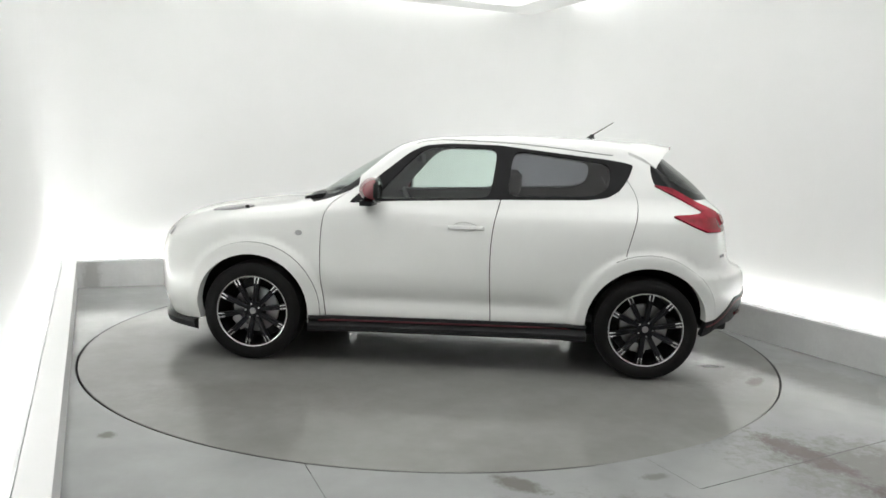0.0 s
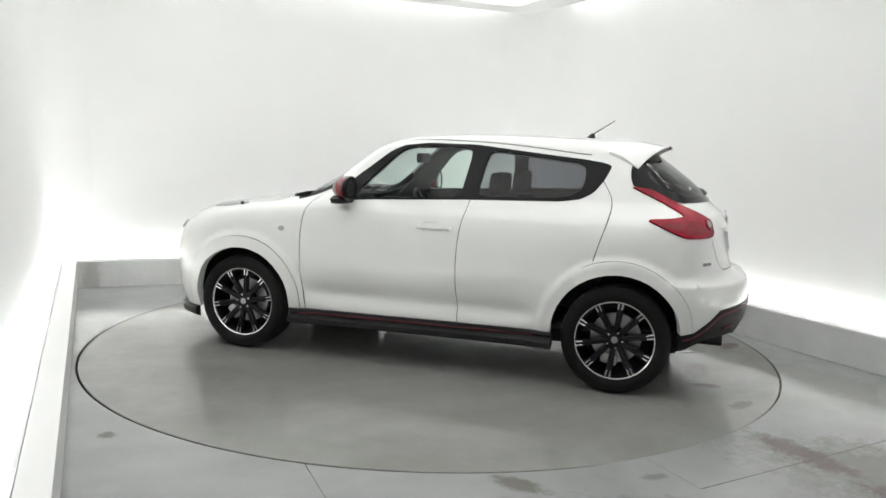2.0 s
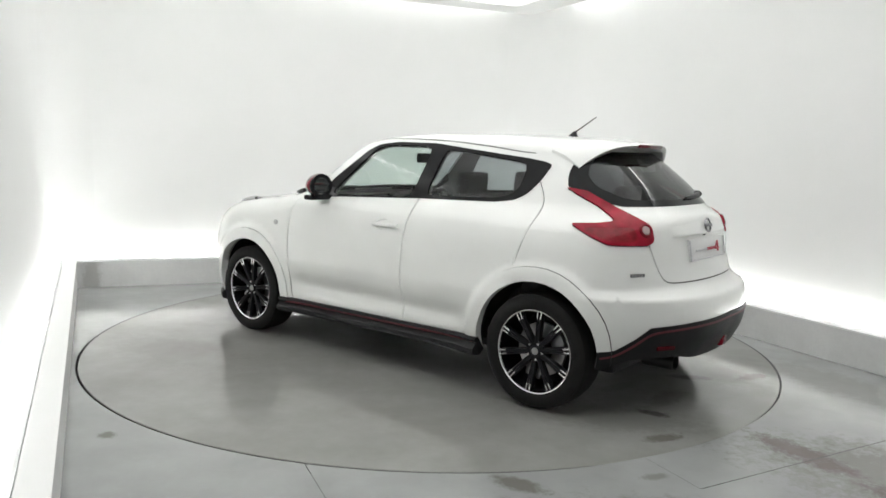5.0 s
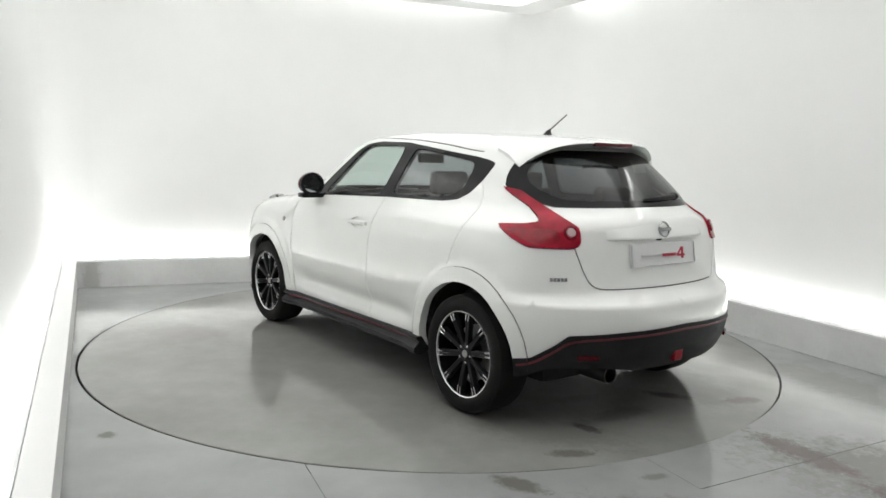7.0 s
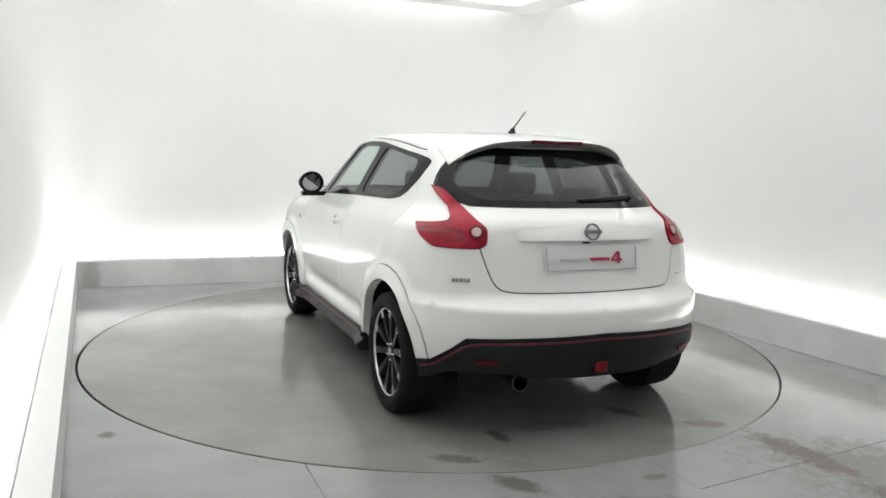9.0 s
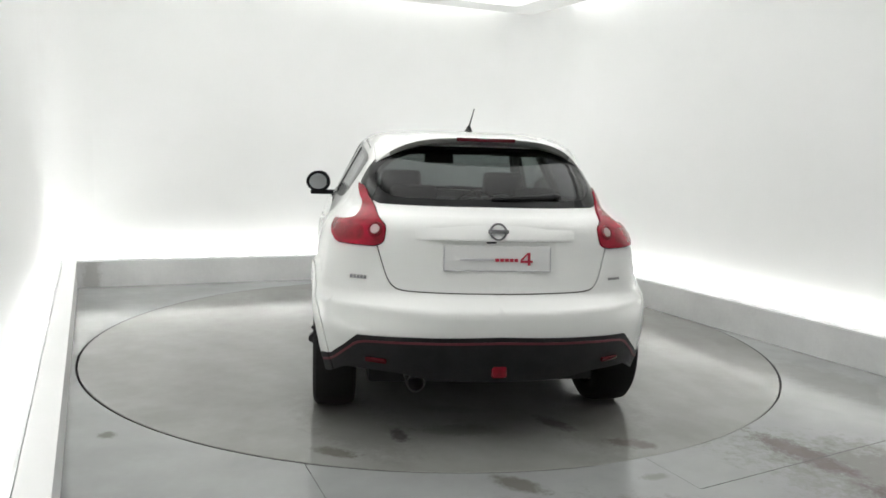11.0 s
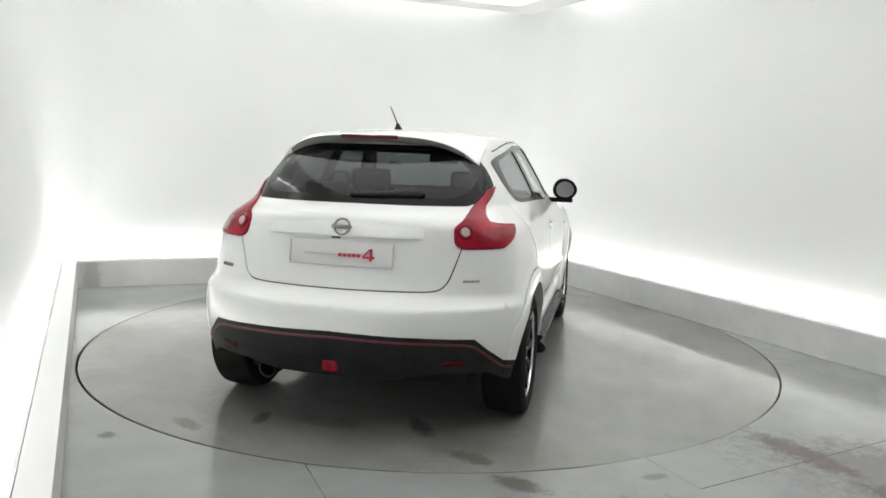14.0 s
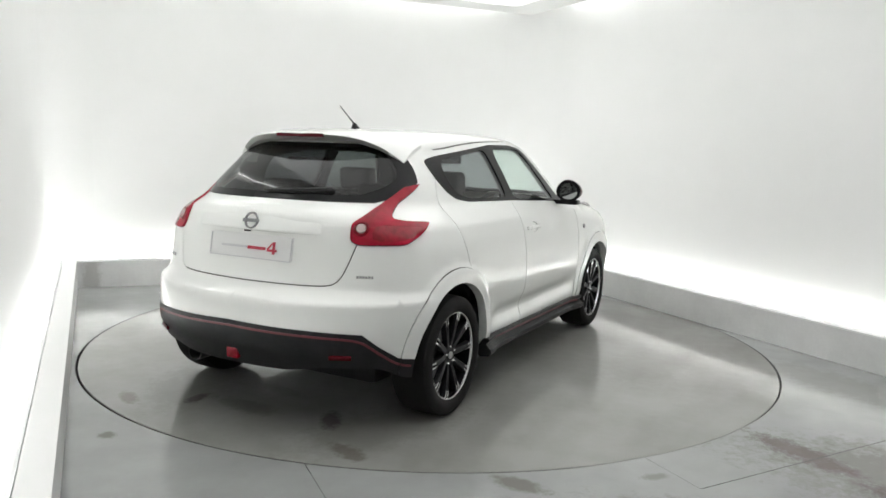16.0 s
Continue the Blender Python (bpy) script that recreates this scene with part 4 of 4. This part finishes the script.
part("exhaust", bm, EXHAUST, car, "sooty steel exhaust pipe", pose(-1.82, 0.38, 0.272, 0, 0, 90) @ pose(0, 0, 0, 0, 0, 180))
bm = box(bmesh.new(), -1.62, 1.75, -0.60, 0.60, 0.19, 0.32, 0.03)
part("underbody", bm, PLASTIC, car, "black underbody")
for s in (1, -1):
    for cx in (AXLE, -AXLE):
        bm = bmesh.new()
        rows = []
        for k in range(25):
            a = math.pi * (k / 24 * 1.04 - 0.02)
            rows.append([bm.verts.new((cx + 0.40 * math.cos(a), s * y, WHEEL_Z + 0.40 * math.sin(a))) for y in (0.52, 0.79)])
        for a, b in zip(rows, rows[1:]):
            bm.faces.new((a[0], a[1], b[1], b[0]))
        bm.faces.new([r[0] for r in rows])
        part("wheel_liner", bm, RUBBER, car, "black wheel housing")


# wheels
def build_wheel():
    bm = bmesh.new()
    lathe(bm, [(0.222, 0.085), (0.219, 0.02), (0.205, -0.09), (0.06, -0.09)], 64)
    wheel = part("wheel", bm, RIMBLACK, car, "black alloy wheel with machined rim edge")
    bm = lathe(bmesh.new(), [(0.228, -0.10), (0.262, -0.112), (0.300, -0.108), (0.316, -0.095), (0.322, -0.06), (0.3235, 0.0), (0.322, 0.06), (0.316, 0.095), (0.300, 0.108), (0.280, 0.113), (0.262, 0.112), (0.245, 0.106), (0.232, 0.096), (0.228, 0.085)], 96)
    part("tyre", bm, RUBBER, wheel, "black low-profile tyre")
    bm = lathe(bmesh.new(), [(0.226, 0.088), (0.228, 0.097), (0.2345, 0.099), (0.237, 0.092)], 96)
    part("rim_edge", bm, SILVER, wheel, "machined silver rim edge")
    spoke = tip = None
    for k in range(20):
        a = 2 * math.pi * (k // 2) / 10 + (0.052 if k % 2 else -0.052)
        turn = pose(0, 0, 0, 0, -math.degrees(a), 0)
        if spoke is None:
            bm = bmesh.new()
            rows = []
            for r, w, y in ((0.045, 0.011, 0.075), (0.09, 0.0095, 0.082), (0.15, 0.008, 0.088), (0.224, 0.008, 0.092)):
                rows.append([bm.verts.new(p) for p in ((r, y - 0.03, -w * 1.3), (r, y - 0.003, -w), (r, y, -w * 0.7), (r, y, w * 0.7), (r, y - 0.003, w), (r, y - 0.03, w * 1.3))])
            for p, q in zip(rows, rows[1:]):
                for i in range(5):
                    bm.faces.new((p[i], p[i + 1], q[i + 1], q[i]))
            bmesh.ops.recalc_face_normals(bm, faces=bm.faces)
            spoke = part("spoke", bm, RIMBLACK, wheel, "black spoke", turn)
            bm = bmesh.new()
            box(bm, 0.187, 0.227, 0.0885, 0.0950, -0.0040, 0.0040, 0.001, 1)
            tip = part("spoke_tip", bm, SILVER, wheel, "machined silver spoke end", turn)
        else:
            for o in (spoke, tip):
                c = o.copy()
                scene.collection.objects.link(c)
                c.matrix_basis = turn
    bm = lathe(bmesh.new(), [(0.0004, 0.080), (0.028, 0.080), (0.032, 0.076), (0.052, 0.074), (0.064, 0.070), (0.066, 0.03)], 40)
    part("hub", bm, RIMBLACK, wheel, "black wheel hub")
    bm = lathe(bmesh.new(), [(0.0004, 0.0845), (0.019, 0.084), (0.021, 0.079)], 24)
    part("centre_cap", bm, STEEL, wheel, "grey centre cap")
    for k in range(5):
        a = 2 * math.pi * k / 5 + 0.3
        bm = lathe(bmesh.new(), [(0.0004, 0.0), (0.006, 0.0), (0.0075, -0.003), (0.0075, -0.02)], 10)
        part("wheel_nut", bm, SILVER, wheel, "bright wheel nut", pose(0.047 * math.cos(a), 0.085, 0.047 * math.sin(a)))
    bm = lathe(bmesh.new(), [(0.07, 0.012), (0.150, 0.012), (0.150, -0.012), (0.07, -0.012)], 48)
    part("brake_disc", bm, STEEL, wheel, "worn steel brake disc")
    bm = box(bmesh.new(), -0.05, 0.05, -0.02, 0.04, 0.10, 0.165, 0.012)
    part("brake_caliper", bm, STEEL, wheel, "grey brake caliper", pose(0, 0, 0, 0, 120, 0))
    return wheel


wheel = build_wheel()
wheel.matrix_basis = pose(AXLE, 0.765, HUB_Z, 0, 10, 0)
for cx, s, spin in ((-AXLE, 1, 47), (AXLE, -1, 20), (-AXLE, -1, 75)):
    copy_thing(wheel, pose(cx, s * 0.765, HUB_Z, 0, spin, 0 if s > 0 else 180))


# the cabin
def cushion(name, x0, x1, y0, y1, z0, z1, mat=CLOTH, lean=0.0, parent=None, label="", bevel=0.05):
    bm = box(bmesh.new(), x0, x1, y0, y1, z0, z1, bevel, 4)
    for v in bm.verts:
        v.co.x += (v.co.z - z0) * -lean
    return part(name, bm, mat, parent or car, label)


def seat(x, y, w, hz):
    s = cushion("seat", x - 0.25, x + 0.27, y - w, y + w, 0.42, 0.60, label="dark fabric car seat")
    cushion("backrest", x - 0.33, x - 0.19, y - w, y + w, 0.54, hz, lean=0.30, parent=s)
    top = x - 0.26 - (hz - 0.54) * 0.30
    cushion("headrest", top - 0.05, top + 0.05, y - 0.13, y + 0.13, hz + 0.02, hz + 0.17, lean=0.1, parent=s, bevel=0.04)


for y in (-0.34, 0.34):
    seat(0.02, y, 0.24, 1.08)
    seat(-0.78, y, 0.27, 1.02)
cushion("headrest", -1.22, -1.13, -0.10, 0.10, 1.03, 1.13, lean=0.1, label="low dark middle headrest", bevel=0.035)
cushion("dashboard", 0.42, 0.86, -0.68, 0.68, 0.66, 0.985, PLASTIC, label="dark dashboard", bevel=0.06)
cushion("parcel_shelf", -1.62, -1.18, -0.50, 0.50, 0.98, 1.0, PLASTIC, label="dark parcel shelf", bevel=0.008)
cushion("cabin_floor", -1.6, 0.9, -0.74, 0.74, 0.31, 0.36, CLOTH, label="dark cabin carpet", bevel=0.01)
bm = lathe(bmesh.new(), [(0.165 + 0.014 * math.cos(a), 0.014 * math.sin(a)) for a in np.linspace(0, 2 * math.pi, 10, endpoint=False)], 40, "Z", True)
box(bm, -0.16, 0.16, -0.02, 0.02, -0.008, 0.008, 0.005)
lathe(bm, [(0.0005, 0.012), (0.05, 0.01), (0.055, -0.02)], 20, "Z")
part("steering_wheel", bm, PLASTIC, car, "black steering wheel", pose(0.36, -0.34, 0.93, 0, -62, 0))
bm = box(bmesh.new(), -0.02, 0.015, -0.11, 0.11, -0.035, 0.035, 0.014, 3)
part("cabin_mirror", bm, PLASTIC, car, "black inside mirror", pose(0.27, 0.0, 1.322))

# ---- movement: the turntable carries the car round ----
OX, OY = -0.154, -0.028


def heading(t):
    return 3.05605 - 0.12042 * t - 0.00019 * t * t


def car_pose(t):
    a = heading(t)
    return pose(OX * math.cos(a) - OY * math.sin(a), OX * math.sin(a) + OY * math.cos(a), RIDE, 0, 0, math.degrees(a))


def motions():
    times = [0.5 * k for k in range(33)]
    walk(turntable, [(t, pose(0, 0, 0, 0, 0, math.degrees(heading(t)))) for t in times])
    walk(car, [(t, car_pose(t)) for t in times])


motions()
